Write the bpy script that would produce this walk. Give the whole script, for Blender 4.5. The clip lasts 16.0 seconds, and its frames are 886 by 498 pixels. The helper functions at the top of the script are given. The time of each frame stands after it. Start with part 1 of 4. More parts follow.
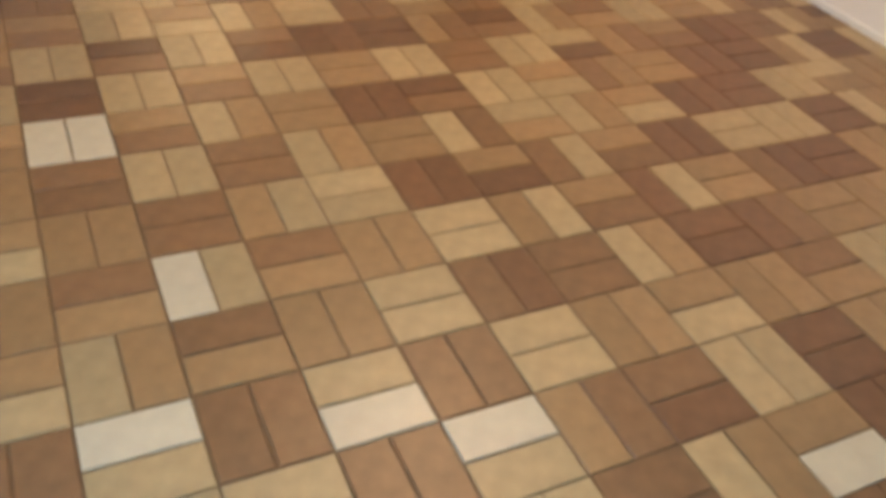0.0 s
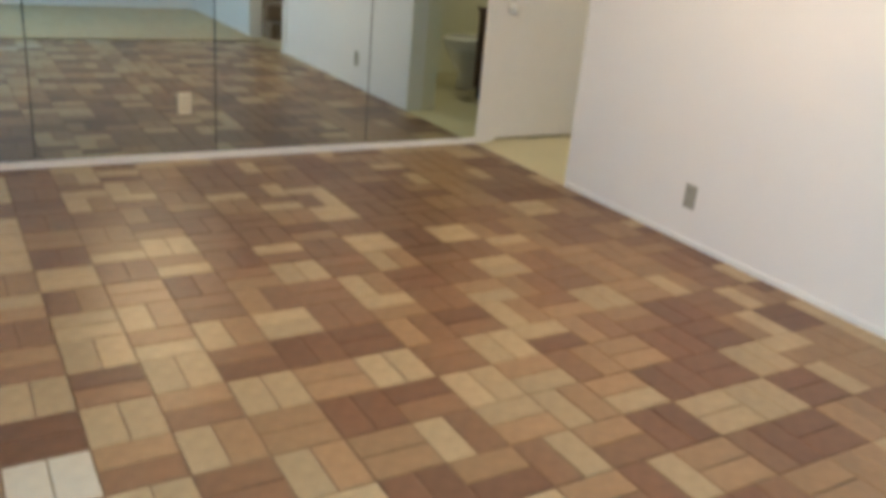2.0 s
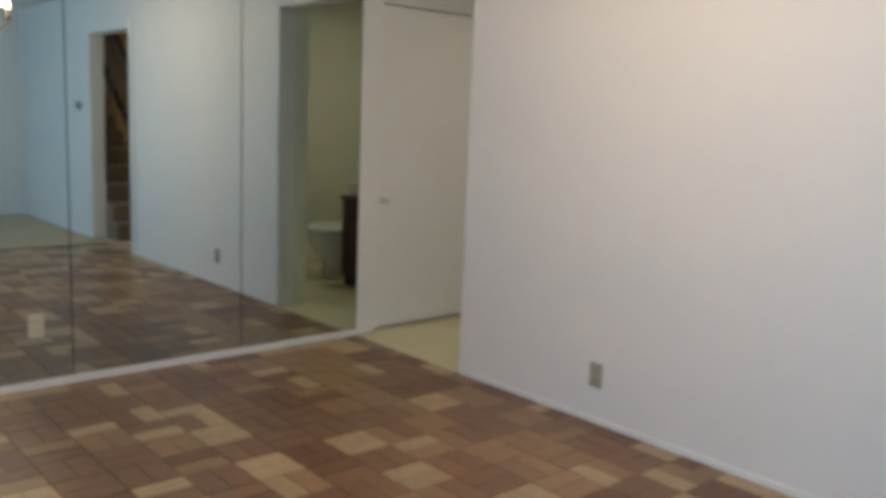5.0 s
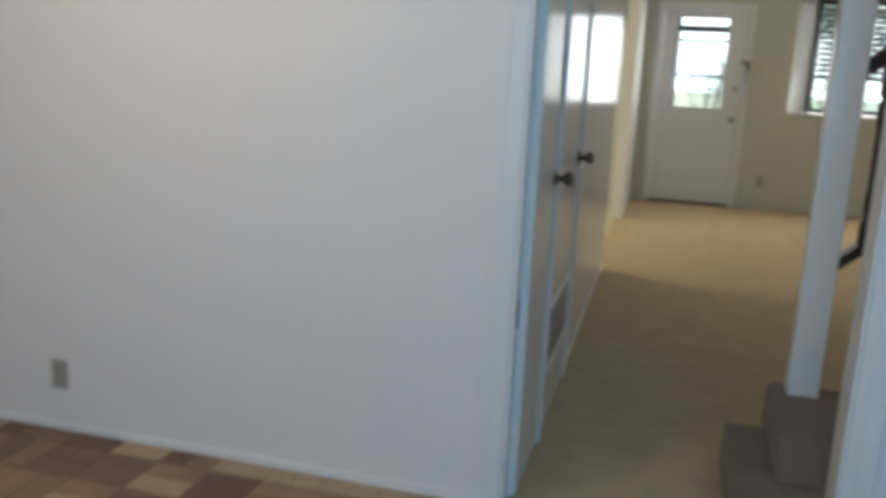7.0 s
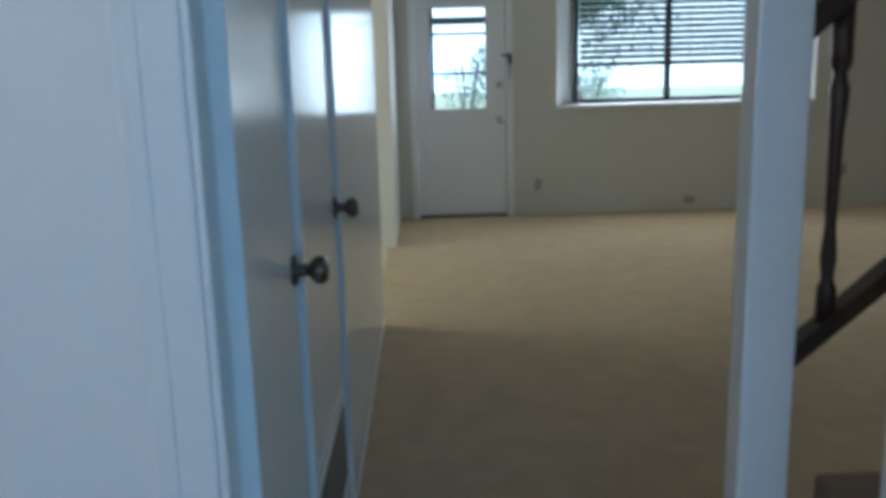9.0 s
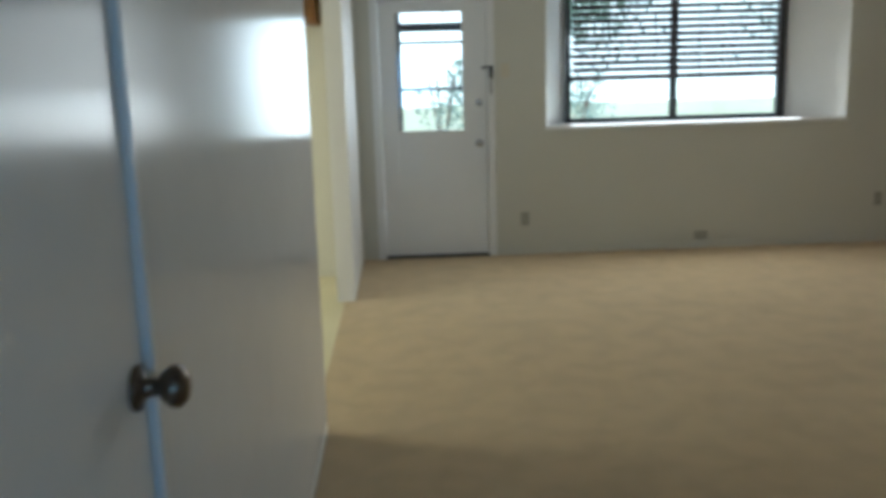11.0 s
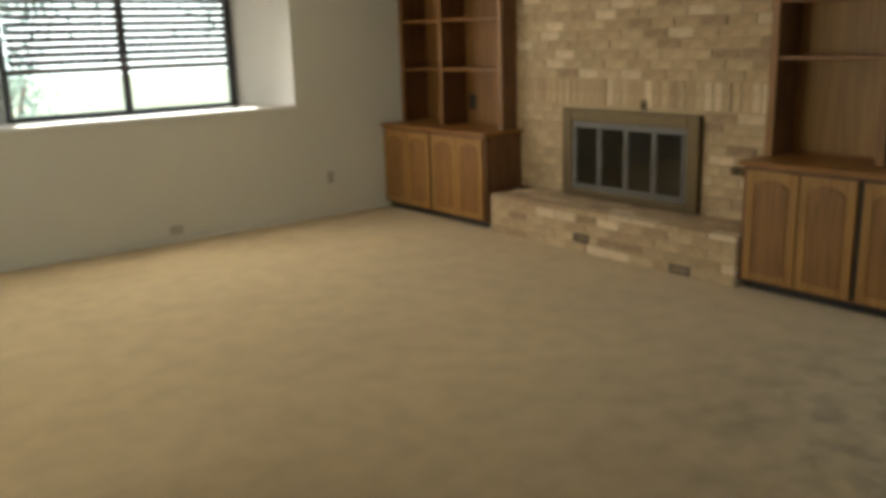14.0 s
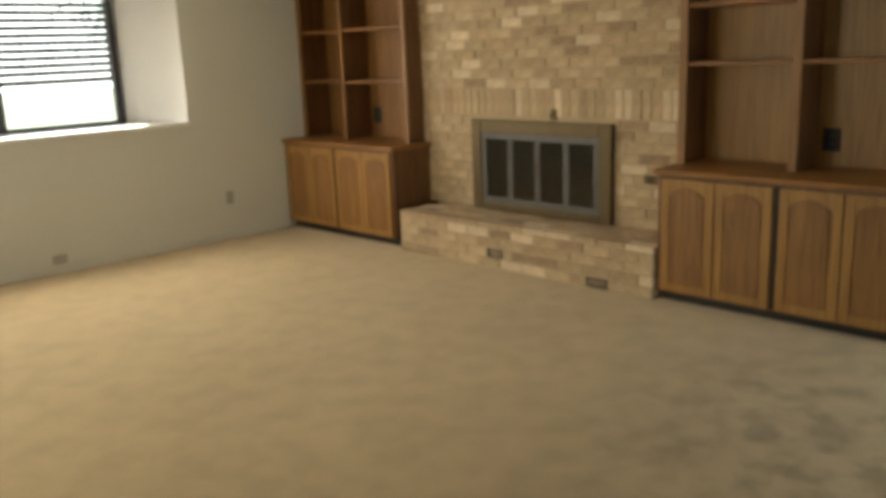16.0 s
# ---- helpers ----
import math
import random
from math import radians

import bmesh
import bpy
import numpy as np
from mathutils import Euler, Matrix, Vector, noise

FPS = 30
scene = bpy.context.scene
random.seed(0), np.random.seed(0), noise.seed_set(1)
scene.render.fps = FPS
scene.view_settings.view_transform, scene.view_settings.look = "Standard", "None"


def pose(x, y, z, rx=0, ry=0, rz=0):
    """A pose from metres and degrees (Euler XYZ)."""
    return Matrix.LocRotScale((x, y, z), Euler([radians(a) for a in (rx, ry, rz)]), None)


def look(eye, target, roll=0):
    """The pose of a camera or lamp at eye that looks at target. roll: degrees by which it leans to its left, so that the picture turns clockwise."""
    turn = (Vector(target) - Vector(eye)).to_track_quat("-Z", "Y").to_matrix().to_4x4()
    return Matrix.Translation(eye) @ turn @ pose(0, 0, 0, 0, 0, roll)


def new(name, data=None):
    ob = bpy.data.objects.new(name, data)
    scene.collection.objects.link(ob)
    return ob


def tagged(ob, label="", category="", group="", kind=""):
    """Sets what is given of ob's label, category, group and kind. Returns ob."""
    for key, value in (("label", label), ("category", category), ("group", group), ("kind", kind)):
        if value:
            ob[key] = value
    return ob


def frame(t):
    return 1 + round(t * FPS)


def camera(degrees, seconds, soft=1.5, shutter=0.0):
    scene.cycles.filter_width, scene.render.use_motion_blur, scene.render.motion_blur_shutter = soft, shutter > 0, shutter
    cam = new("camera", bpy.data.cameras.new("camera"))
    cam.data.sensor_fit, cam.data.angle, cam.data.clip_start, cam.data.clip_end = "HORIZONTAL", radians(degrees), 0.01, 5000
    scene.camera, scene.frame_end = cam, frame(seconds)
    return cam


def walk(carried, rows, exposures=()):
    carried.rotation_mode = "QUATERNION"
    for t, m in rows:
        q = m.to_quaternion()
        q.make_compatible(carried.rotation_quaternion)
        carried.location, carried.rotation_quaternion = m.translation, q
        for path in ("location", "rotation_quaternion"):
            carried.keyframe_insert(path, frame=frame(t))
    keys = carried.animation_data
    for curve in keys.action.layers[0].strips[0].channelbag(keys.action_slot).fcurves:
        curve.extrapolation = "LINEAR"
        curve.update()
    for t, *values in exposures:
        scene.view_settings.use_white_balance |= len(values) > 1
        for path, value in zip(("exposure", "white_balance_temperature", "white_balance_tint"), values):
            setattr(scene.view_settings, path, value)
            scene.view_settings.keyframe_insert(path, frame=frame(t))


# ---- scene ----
cam = camera(55.0, 16.0, soft=4.7, shutter=0.5)
PATH = [
    (0, (1.036, -2.911, 1.244), (-0.301, -2.124, -0.018), 8.7),
    (0.5, (0.986, -2.957, 1.246), (-0.389, -2.095, 0.078), 9.3),
    (1, (0.946, -2.977, 1.283), (-0.507, -2.063, 0.256), 8.4),
    (1.5, (0.948, -3.0, 1.294), (-0.583, -2.043, 0.434), 6.9),
    (2, (0.935, -2.997, 1.324), (-0.652, -2.012, 0.61), 5.2),
    (2.5, (0.867, -2.964, 1.347), (-0.758, -1.954, 0.765), 4.0),
    (3, (0.747, -2.863, 1.375), (-0.91, -1.84, 0.921), 2.4),
    (3.2, (0.715, -2.839, 1.377), (-0.955, -1.812, 0.981), 2.4),
    (5.5, (0.576, -3.058, 1.357), (-0.725, -1.578, 1.017), 2.6),
    (6, (0.534, -3.042, 1.378), (-0.493, -1.37, 0.99), 3.2),
    (6.5, (0.472, -2.844, 1.435), (-0.294, -1.046, 1.011), 2.1),
    (7, (0.406, -2.573, 1.465), (-0.087, -0.685, 1.024), 2.7),
    (7.5, (0.289, -2.204, 1.437), (0.048, -0.263, 1.022), -0.2),
    (8, (0.259, -1.864, 1.444), (0.192, 0.092, 1.034), -0.8),
    (8.5, (0.264, -1.498, 1.43), (0.291, 0.458, 1.014), -1.4),
    (10.8, (0.353, 0.088, 1.418), (0.396, 2.052, 1.042), -1.9),
    (11, (0.371, 0.177, 1.432), (0.455, 2.138, 1.05), -1.7),
    (11.5, (0.426, 0.273, 1.485), (0.667, 2.217, 1.078), -1.2),
    (12, (0.438, 0.236, 1.529), (0.883, 2.138, 1.098), -1.0),
    (12.5, (0.387, 0.225, 1.569), (1.053, 2.056, 1.118), -1.1),
    (13, (0.311, 0.25, 1.596), (1.197, 1.981, 1.131), -1.2),
    (13.5, (0.274, 0.296, 1.609), (1.354, 1.91, 1.132), -1.4),
    (14, (0.294, 0.314, 1.606), (1.495, 1.839, 1.124), -1.7),
    (14.5, (0.359, 0.359, 1.588), (1.614, 1.841, 1.11), -1.9),
    (15, (0.421, 0.414, 1.574), (1.709, 1.87, 1.102), -2.0),
    (15.5, (0.467, 0.467, 1.574), (1.789, 1.893, 1.106), -2.3),
    (16, (0.499, 0.536, 1.572), (1.861, 1.928, 1.114), -2.3),
]
walk(cam, [(t, look(eye, target, roll)) for t, eye, target, roll in PATH],
     exposures=[(0, 1.32, 9600, 27), (1, 1.44, 8800, 23), (2, 1.42, 7450, 18), (3, 1.38, 6950, 17), (5.5, 0.71, 6700, 18), (6.5, 0.6, 6400, 15), (7.5, 0.34, 5750, 11), (8.5, 0.17, 5000, 8), (11, 0.47, 5400, 7), (12.5, 0.62, 6050, 8), (14, 0.94, 6500, 9), (16, 1.3, 6700, 10)])

# ---- world and light ----
world = bpy.data.worlds.new("world")
scene.world = world
world.use_nodes = True
wn = world.node_tree
sky = wn.nodes.new("ShaderNodeTexSky")
sky.sky_type, sky.sun_disc = "NISHITA", False
sky.sun_elevation, sky.sun_rotation = radians(63), radians(265)
wn.links.new(sky.outputs[0], wn.nodes["Background"].inputs[0])
wn.nodes["Background"].inputs[1].default_value = 0.15

sun_data = bpy.data.lights.new("sun", "SUN")
sun_data.energy, sun_data.angle, sun_data.color = 5.0, radians(0.5), (1.0, 0.95, 0.86)
sun = new("sun", sun_data)
sun.matrix_world = look((-22, 4, 45), (0, 8, 0))


def area_light(name, where, target, w, h, watts, color=(1, 1, 1)):
    d = bpy.data.lights.new(name, "AREA")
    d.shape, d.size, d.size_y, d.energy, d.color = "RECTANGLE", w, h, watts, color
    ob = new(name, d)
    ob.matrix_world = look(where, target)
    return ob


area_light("window_daylight_low", (2.74, 7.24, 1.24), (2.74, 0, 0.2), 1.95, 0.36, 12, (1.0, 0.95, 0.84))
area_light("window_daylight_blind", (2.74, 7.24, 1.78), (2.74, 0, 0.4), 1.95, 0.7, 9.5, (1.0, 0.94, 0.82))
area_light("door_daylight", (0.6, 7.12, 1.5), (0.6, 0, 1.2), 0.5, 0.9, 4, (0.95, 1.0, 0.95))
area_light("kitchen_daylight", (-3.55, 4.7, 1.6), (0, 4.7, 0.5), 1.6, 1.2, 41, (1.0, 0.92, 0.68))
area_light("south_daylight", (0.82, -3.88, 1.5), (0.7, 0, 1.4), 3.0, 1.1, 27, (0.27, 0.62, 1.0))
area_light("patio_daylight", (4.5, 0.13, 1.05), (4.0, 4, 0.9), 1.7, 1.85, 6, (0.75, 0.9, 1.0))
area_light("bath_lamp", (-2.4, 1.2, 2.38), (-2.4, 1.2, 0), 0.3, 0.3, 3.6, (1.0, 0.93, 0.72))

# ---- materials ----
def nodes_of(m):
    m.use_nodes = True
    return m.node_tree, m.node_tree.nodes["Principled BSDF"]


def surface(name, color, rough=0.6, vary=0.12, scale=6.0, fine=60.0, bump=0.1, dist=0.002, metal=0.0, stretch=(1, 1, 1), random_amount=0.0, spec=0.5):
    """Paint, stone, cloth or metal: a base colour that drifts at two scales, with fine relief."""
    m = bpy.data.materials.new(name)
    t, b = nodes_of(m)
    n, l = t.nodes, t.links
    co = n.new("ShaderNodeTexCoord")
    mp = n.new("ShaderNodeMapping")
    mp.inputs["Scale"].default_value = stretch
    l.new(co.outputs["Object"], mp.inputs["Vector"])
    big, small = n.new("ShaderNodeTexNoise"), n.new("ShaderNodeTexNoise")
    for q, s, d in ((big, scale, 4), (small, fine, 6)):
        q.inputs["Scale"].default_value = s
        q.inputs["Detail"].default_value = d
        l.new(mp.outputs["Vector"], q.inputs["Vector"])
    add = n.new("ShaderNodeMath")
    add.operation = "ADD"
    l.new(big.outputs["Fac"], add.inputs[0])
    l.new(small.outputs["Fac"], add.inputs[1])
    rng = n.new("ShaderNodeMapRange")
    rng.inputs["From Min"].default_value, rng.inputs["From Max"].default_value = 0.6, 1.4
    rng.inputs["To Min"].default_value, rng.inputs["To Max"].default_value = 1 - vary, 1 + vary
    l.new(add.outputs[0], rng.inputs["Value"])
    last = rng.outputs["Result"]
    if random_amount:
        info = n.new("ShaderNodeObjectInfo")
        r2 = n.new("ShaderNodeMapRange")
        r2.inputs["To Min"].default_value, r2.inputs["To Max"].default_value = 1 - random_amount, 1 + random_amount
        l.new(info.outputs["Random"], r2.inputs["Value"])
        mul = n.new("ShaderNodeMath")
        mul.operation = "MULTIPLY"
        l.new(last, mul.inputs[0])
        l.new(r2.outputs["Result"], mul.inputs[1])
        last = mul.outputs[0]
    mix = n.new("ShaderNodeVectorMath")
    mix.operation = "SCALE"
    mix.inputs[0].default_value = color
    l.new(last, mix.inputs["Scale"])
    l.new(mix.outputs["Vector"], b.inputs["Base Color"])
    b.inputs["Roughness"].default_value = rough
    b.inputs["Metallic"].default_value = metal
    b.inputs["Specular IOR Level"].default_value = spec
    if bump:
        bp = n.new("ShaderNodeBump")
        bp.inputs["Strength"].default_value, bp.inputs["Distance"].default_value = bump, dist
        l.new(small.outputs["Fac"], bp.inputs["Height"])
        l.new(bp.outputs["Normal"], b.inputs["Normal"])
    return m


def carpet_material(name="beige_carpet", color=(0.55, 0.41, 0.225), soiled=None):
    """Beige cut pile: fine tufts, soft mottling and darker trodden patches."""
    m = surface(name, color, 1.0, 0.08, 1.6, 240, 0.9, 0.006, spec=0.1)
    t = m.node_tree
    n, l, b = t.nodes, t.links, t.nodes["Principled BSDF"]
    base = b.inputs["Base Color"].links[0].from_socket
    co = n.new("ShaderNodeTexCoord")
    stain = n.new("ShaderNodeTexNoise")
    stain.inputs["Scale"].default_value, stain.inputs["Detail"].default_value, stain.inputs["Distortion"].default_value = 6.0, 8, 0.2
    l.new(co.outputs["Object"], stain.inputs["Vector"])
    ramp = n.new("ShaderNodeMapRange")
    ramp.inputs["From Min"].default_value, ramp.inputs["From Max"].default_value = 0.32, 0.6
    ramp.inputs["To Min"].default_value, ramp.inputs["To Max"].default_value = 0.89, 1.04
    l.new(stain.outputs["Fac"], ramp.inputs["Value"])
    mul = n.new("ShaderNodeVectorMath")
    mul.operation = "SCALE"
    l.new(base, mul.inputs[0])
    l.new(ramp.outputs["Result"], mul.inputs["Scale"])
    l.new(mul.outputs["Vector"], b.inputs["Base Color"])
    b.inputs["Sheen Weight"].default_value = 0.25
    if soiled:
        # blotchy soiling spread round one much used place
        far = n.new("ShaderNodeVectorMath")
        far.operation = "DISTANCE"
        far.inputs[1].default_value = soiled
        l.new(co.outputs["Object"], far.inputs[0])
        near = n.new("ShaderNodeMapRange")
        near.inputs["From Min"].default_value, near.inputs["From Max"].default_value = 0.5, 1.5
        near.inputs["To Min"].default_value, near.inputs["To Max"].default_value = 0.32, 0.0
        l.new(far.outputs["Value"], near.inputs["Value"])
        blot = n.new("ShaderNodeTexNoise")
        blot.inputs["Scale"].default_value, blot.inputs["Detail"].default_value = 5.5, 6
        l.new(co.outputs["Object"], blot.inputs["Vector"])
        cut = n.new("ShaderNodeMapRange")
        cut.inputs["From Min"].default_value, cut.inputs["From Max"].default_value = 0.44, 0.6
        l.new(blot.outputs["Fac"], cut.inputs["Value"])
        amount = n.new("ShaderNodeMath")
        amount.operation = "MULTIPLY"
        l.new(cut.outputs["Result"], amount.inputs[0])
        l.new(near.outputs["Result"], amount.inputs[1])
        keep = n.new("ShaderNodeMath")
        keep.operation = "SUBTRACT"
        keep.inputs[0].default_value = 1.0
        l.new(amount.outputs[0], keep.inputs[1])
        last = n.new("ShaderNodeVectorMath")
        last.operation = "SCALE"
        l.new(mul.outputs["Vector"], last.inputs[0])
        l.new(keep.outputs[0], last.inputs["Scale"])
        l.new(last.outputs["Vector"], b.inputs["Base Color"])
    return m


def wood_material(name, dark, light, rough=0.38, axis=2, scale=1.0):
    """Stained wood with grain along one axis."""
    m = bpy.data.materials.new(name)
    t, b = nodes_of(m)
    n, l = t.nodes, t.links
    co, mp = n.new("ShaderNodeTexCoord"), n.new("ShaderNodeMapping")
    s = [26.0 * scale] * 3
    s[axis] = 1.6 * scale
    mp.inputs["Scale"].default_value = s
    l.new(co.outputs["Object"], mp.inputs["Vector"])
    g, big = n.new("ShaderNodeTexNoise"), n.new("ShaderNodeTexNoise")
    g.inputs["Scale"].default_value, g.inputs["Detail"].default_value, g.inputs["Distortion"].default_value = 1.0, 8, 1.4
    big.inputs["Scale"].default_value = 2.2
    l.new(mp.outputs["Vector"], g.inputs["Vector"])
    l.new(co.outputs["Object"], big.inputs["Vector"])
    ramp = n.new("ShaderNodeValToRGB")
    ramp.color_ramp.elements[0].position, ramp.color_ramp.elements[1].position = 0.3, 0.72
    ramp.color_ramp.elements[0].color, ramp.color_ramp.elements[1].color = (*dark, 1), (*light, 1)
    mx = n.new("ShaderNodeMath")
    mx.operation = "MULTIPLY_ADD"
    mx.inputs[1].default_value, mx.inputs[2].default_value = 0.35, -0.17
    l.new(big.outputs["Fac"], mx.inputs[0])
    ad = n.new("ShaderNodeMath")
    ad.operation = "ADD"
    l.new(g.outputs["Fac"], ad.inputs[0])
    l.new(mx.outputs[0], ad.inputs[1])
    l.new(ad.outputs[0], ramp.inputs["Fac"])
    l.new(ramp.outputs["Color"], b.inputs["Base Color"])
    b.inputs["Roughness"].default_value = rough
    bp = n.new("ShaderNodeBump")
    bp.inputs["Strength"].default_value, bp.inputs["Distance"].default_value = 0.15, 0.001
    l.new(g.outputs["Fac"], bp.inputs["Height"])
    l.new(bp.outputs["Normal"], b.inputs["Normal"])
    return m


def glass_material(name, tint=(1, 1, 1), rough=0.0):
    m = bpy.data.materials.new(name)
    t, b = nodes_of(m)
    b.inputs["Base Color"].default_value = (*tint, 1)
    b.inputs["Transmission Weight"].default_value = 1.0
    b.inputs["Roughness"].default_value = rough
    b.inputs["IOR"].default_value = 1.45
    return m


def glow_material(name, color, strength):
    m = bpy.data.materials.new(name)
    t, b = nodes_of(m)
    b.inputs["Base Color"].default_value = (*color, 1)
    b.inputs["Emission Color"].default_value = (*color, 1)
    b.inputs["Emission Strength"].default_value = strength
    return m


WHITE = surface("white_wall_paint", (0.8, 0.78, 0.75), 0.55, 0.02, 1.2, 180, 0.12, 0.001)
GLOSS = surface("white_gloss_paint", (0.82, 0.81, 0.77), 0.16, 0.03, 1.5, 9, 0.07, 0.004, spec=0.1)
TRIM = surface("white_trim_paint", (0.8, 0.79, 0.76), 0.28, 0.03, 3, 60, 0.08, 0.001)
CREAM = surface("cream_wall_paint", (0.6, 0.58, 0.49), 0.6, 0.03, 1.1, 150, 0.12, 0.001)
YELLOW = surface("pale_yellow_paint", (0.74, 0.72, 0.57), 0.6, 0.03, 1.1, 150, 0.1, 0.001)
CEIL = surface("ceiling_paint", (0.8, 0.79, 0.76), 0.8, 0.03, 4, 90, 0.5, 0.004)
CARPET = carpet_material(soiled=(3.75, 1.45, 0.0))
# stair copy of the carpet, with the shade on the steps in its colour
STAIRCARPET = carpet_material("shaded_stair_carpet", (0.22, 0.15, 0.095))
VINYL = surface("pale_vinyl", (0.66, 0.6, 0.38), 0.35, 0.06, 3, 40, 0.05, 0.001)
GROUT = surface("dark_grout", (0.16, 0.088, 0.045), 0.85, 0.2, 5, 80, 0.3, 0.001)
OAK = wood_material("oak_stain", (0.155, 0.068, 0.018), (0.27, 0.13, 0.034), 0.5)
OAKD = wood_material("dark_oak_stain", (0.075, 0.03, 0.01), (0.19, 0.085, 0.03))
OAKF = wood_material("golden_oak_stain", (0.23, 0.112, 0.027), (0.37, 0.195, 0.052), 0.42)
OAKH = wood_material("oak_stain_across", (0.16, 0.06, 0.012), (0.32, 0.145, 0.032), 0.45, axis=1)
RAILWOOD = wood_material("dark_turned_wood", (0.02, 0.011, 0.006), (0.06, 0.032, 0.018), 0.35)
VANITYWOOD = wood_material("dark_vanity_wood", (0.025, 0.01, 0.006), (0.07, 0.028, 0.015), 0.4)
MORTAR = surface("mortar", (0.43, 0.33, 0.205), 0.95, 0.15, 9, 120, 0.6, 0.003)
BRONZE = surface("dark_bronze_metal", (0.035, 0.03, 0.03), 0.45, 0.15, 12, 90, 0.05, 0.0005)
BRASS = surface("antique_brass", (0.12, 0.085, 0.04), 0.5, 0.2, 14, 120, 0.1, 0.0005, metal=0.6)
STEEL = surface("grey_steel", (0.12, 0.113, 0.105), 0.5, 0.15, 14, 120, 0.05, 0.0005, metal=0.4)
CHROME = surface("worn_chrome", (0.55, 0.55, 0.53), 0.22, 0.15, 20, 140, 0.05, 0.0005, metal=1.0)
KNOB = surface("aged_knob_metal", (0.16, 0.13, 0.1), 0.3, 0.3, 30, 150, 0.05, 0.0005, metal=0.9)
IVORY = surface("ivory_plastic", (0.62, 0.56, 0.42), 0.35, 0.04, 20, 90, 0.0)
GREYPLASTIC = surface("grey_plastic", (0.36, 0.335, 0.27), 0.4, 0.04, 20, 90, 0.0)
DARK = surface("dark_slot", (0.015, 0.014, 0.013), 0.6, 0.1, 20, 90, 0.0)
SOOT = surface("sooty_firebox", (0.1, 0.088, 0.075), 0.95, 0.3, 8, 60, 0.4, 0.003)
PORCELAIN = surface("white_porcelain", (0.78, 0.78, 0.74), 0.12, 0.02, 4, 50, 0.0)
SLAT = wood_material("brown_blind_slat", (0.05, 0.034, 0.03), (0.11, 0.078, 0.065), 0.45, axis=0)
LAWN = surface("lawn_ground", (0.32, 0.36, 0.25), 0.95, 0.3, 0.6, 30, 0.6, 0.03)
PALESLAB = surface("pale_ground_slab", (0.55, 0.54, 0.5), 0.9, 0.1, 1.2, 40, 0.3, 0.004)
BARK = surface("tree_bark", (0.13, 0.1, 0.075), 0.95, 0.3, 6, 40, 0.8, 0.02)
LEAF = surface("green_leaves", (0.3, 0.42, 0.34), 0.6, 0.35, 2, 12, 0.0)
SHADEGLASS = glow_material("warm_bulb_glass", (1.0, 0.8, 0.5), 5)
BACKGLOW = glow_material("backdrop_glow", (0.93, 1.0, 0.97), 1.1)
CLEAR = glass_material("window_glass")
SMOKED = glass_material("smoked_glass", (0.32, 0.31, 0.3), 0.04)
MIRROR = surface("silvered_mirror", (0.64, 0.74, 0.74), 0.015, 0.01, 2, 10, 0.0, metal=1.0)
TILES = {
    "W": surface("cream_tile", (0.52, 0.455, 0.345), 0.36, 0.12, 7, 24, 0.12, 0.001, random_amount=0.08),
    "L": surface("sand_tile", (0.385, 0.272, 0.15), 0.38, 0.2, 7, 24, 0.12, 0.001, random_amount=0.12),
    "T": surface("tan_tile", (0.305, 0.178, 0.088), 0.38, 0.22, 7, 24, 0.12, 0.001, random_amount=0.12),
    "M": surface("brown_tile", (0.215, 0.11, 0.055), 0.39, 0.24, 7, 24, 0.12, 0.001, random_amount=0.12),
    "D": surface("dark_brown_tile", (0.17, 0.078, 0.04), 0.4, 0.24, 7, 24, 0.12, 0.001, random_amount=0.12),
}
BRICKS = [
    surface("pale_cream_brick", (0.6, 0.48, 0.33), 0.92, 0.24, 9, 60, 0.7, 0.004, random_amount=0.1),
    surface("sand_brick", (0.45, 0.34, 0.21), 0.92, 0.26, 9, 60, 0.7, 0.004, random_amount=0.12),
    surface("tan_brick", (0.41, 0.3, 0.182), 0.92, 0.28, 9, 60, 0.7, 0.004, random_amount=0.12),
    surface("umber_brick", (0.34, 0.24, 0.15), 0.92, 0.32, 9, 60, 0.7, 0.004, random_amount=0.14),
]

# ---- building blocks ----
def box(bm, x0, x1, y0, y1, z0, z1, bevel=0.0):
    vs = [bm.verts.new((x, y, z)) for x in (x0, x1) for y in (y0, y1) for z in (z0, z1)]
    fs = [bm.faces.new([vs[i] for i in q]) for q in ((0, 1, 3, 2), (4, 6, 7, 5), (0, 4, 5, 1), (2, 3, 7, 6), (0, 2, 6, 4), (1, 5, 7, 3))]
    if bevel:
        es = list({e for f in fs for e in f.edges})
        bmesh.ops.bevel(bm, geom=es, offset=bevel, segments=2, affect="EDGES", profile=0.5)


def boxes(*rows, bevel=0.0):
    bm = bmesh.new()
    for r in rows:
        box(bm, *r, bevel=bevel)
    return bm


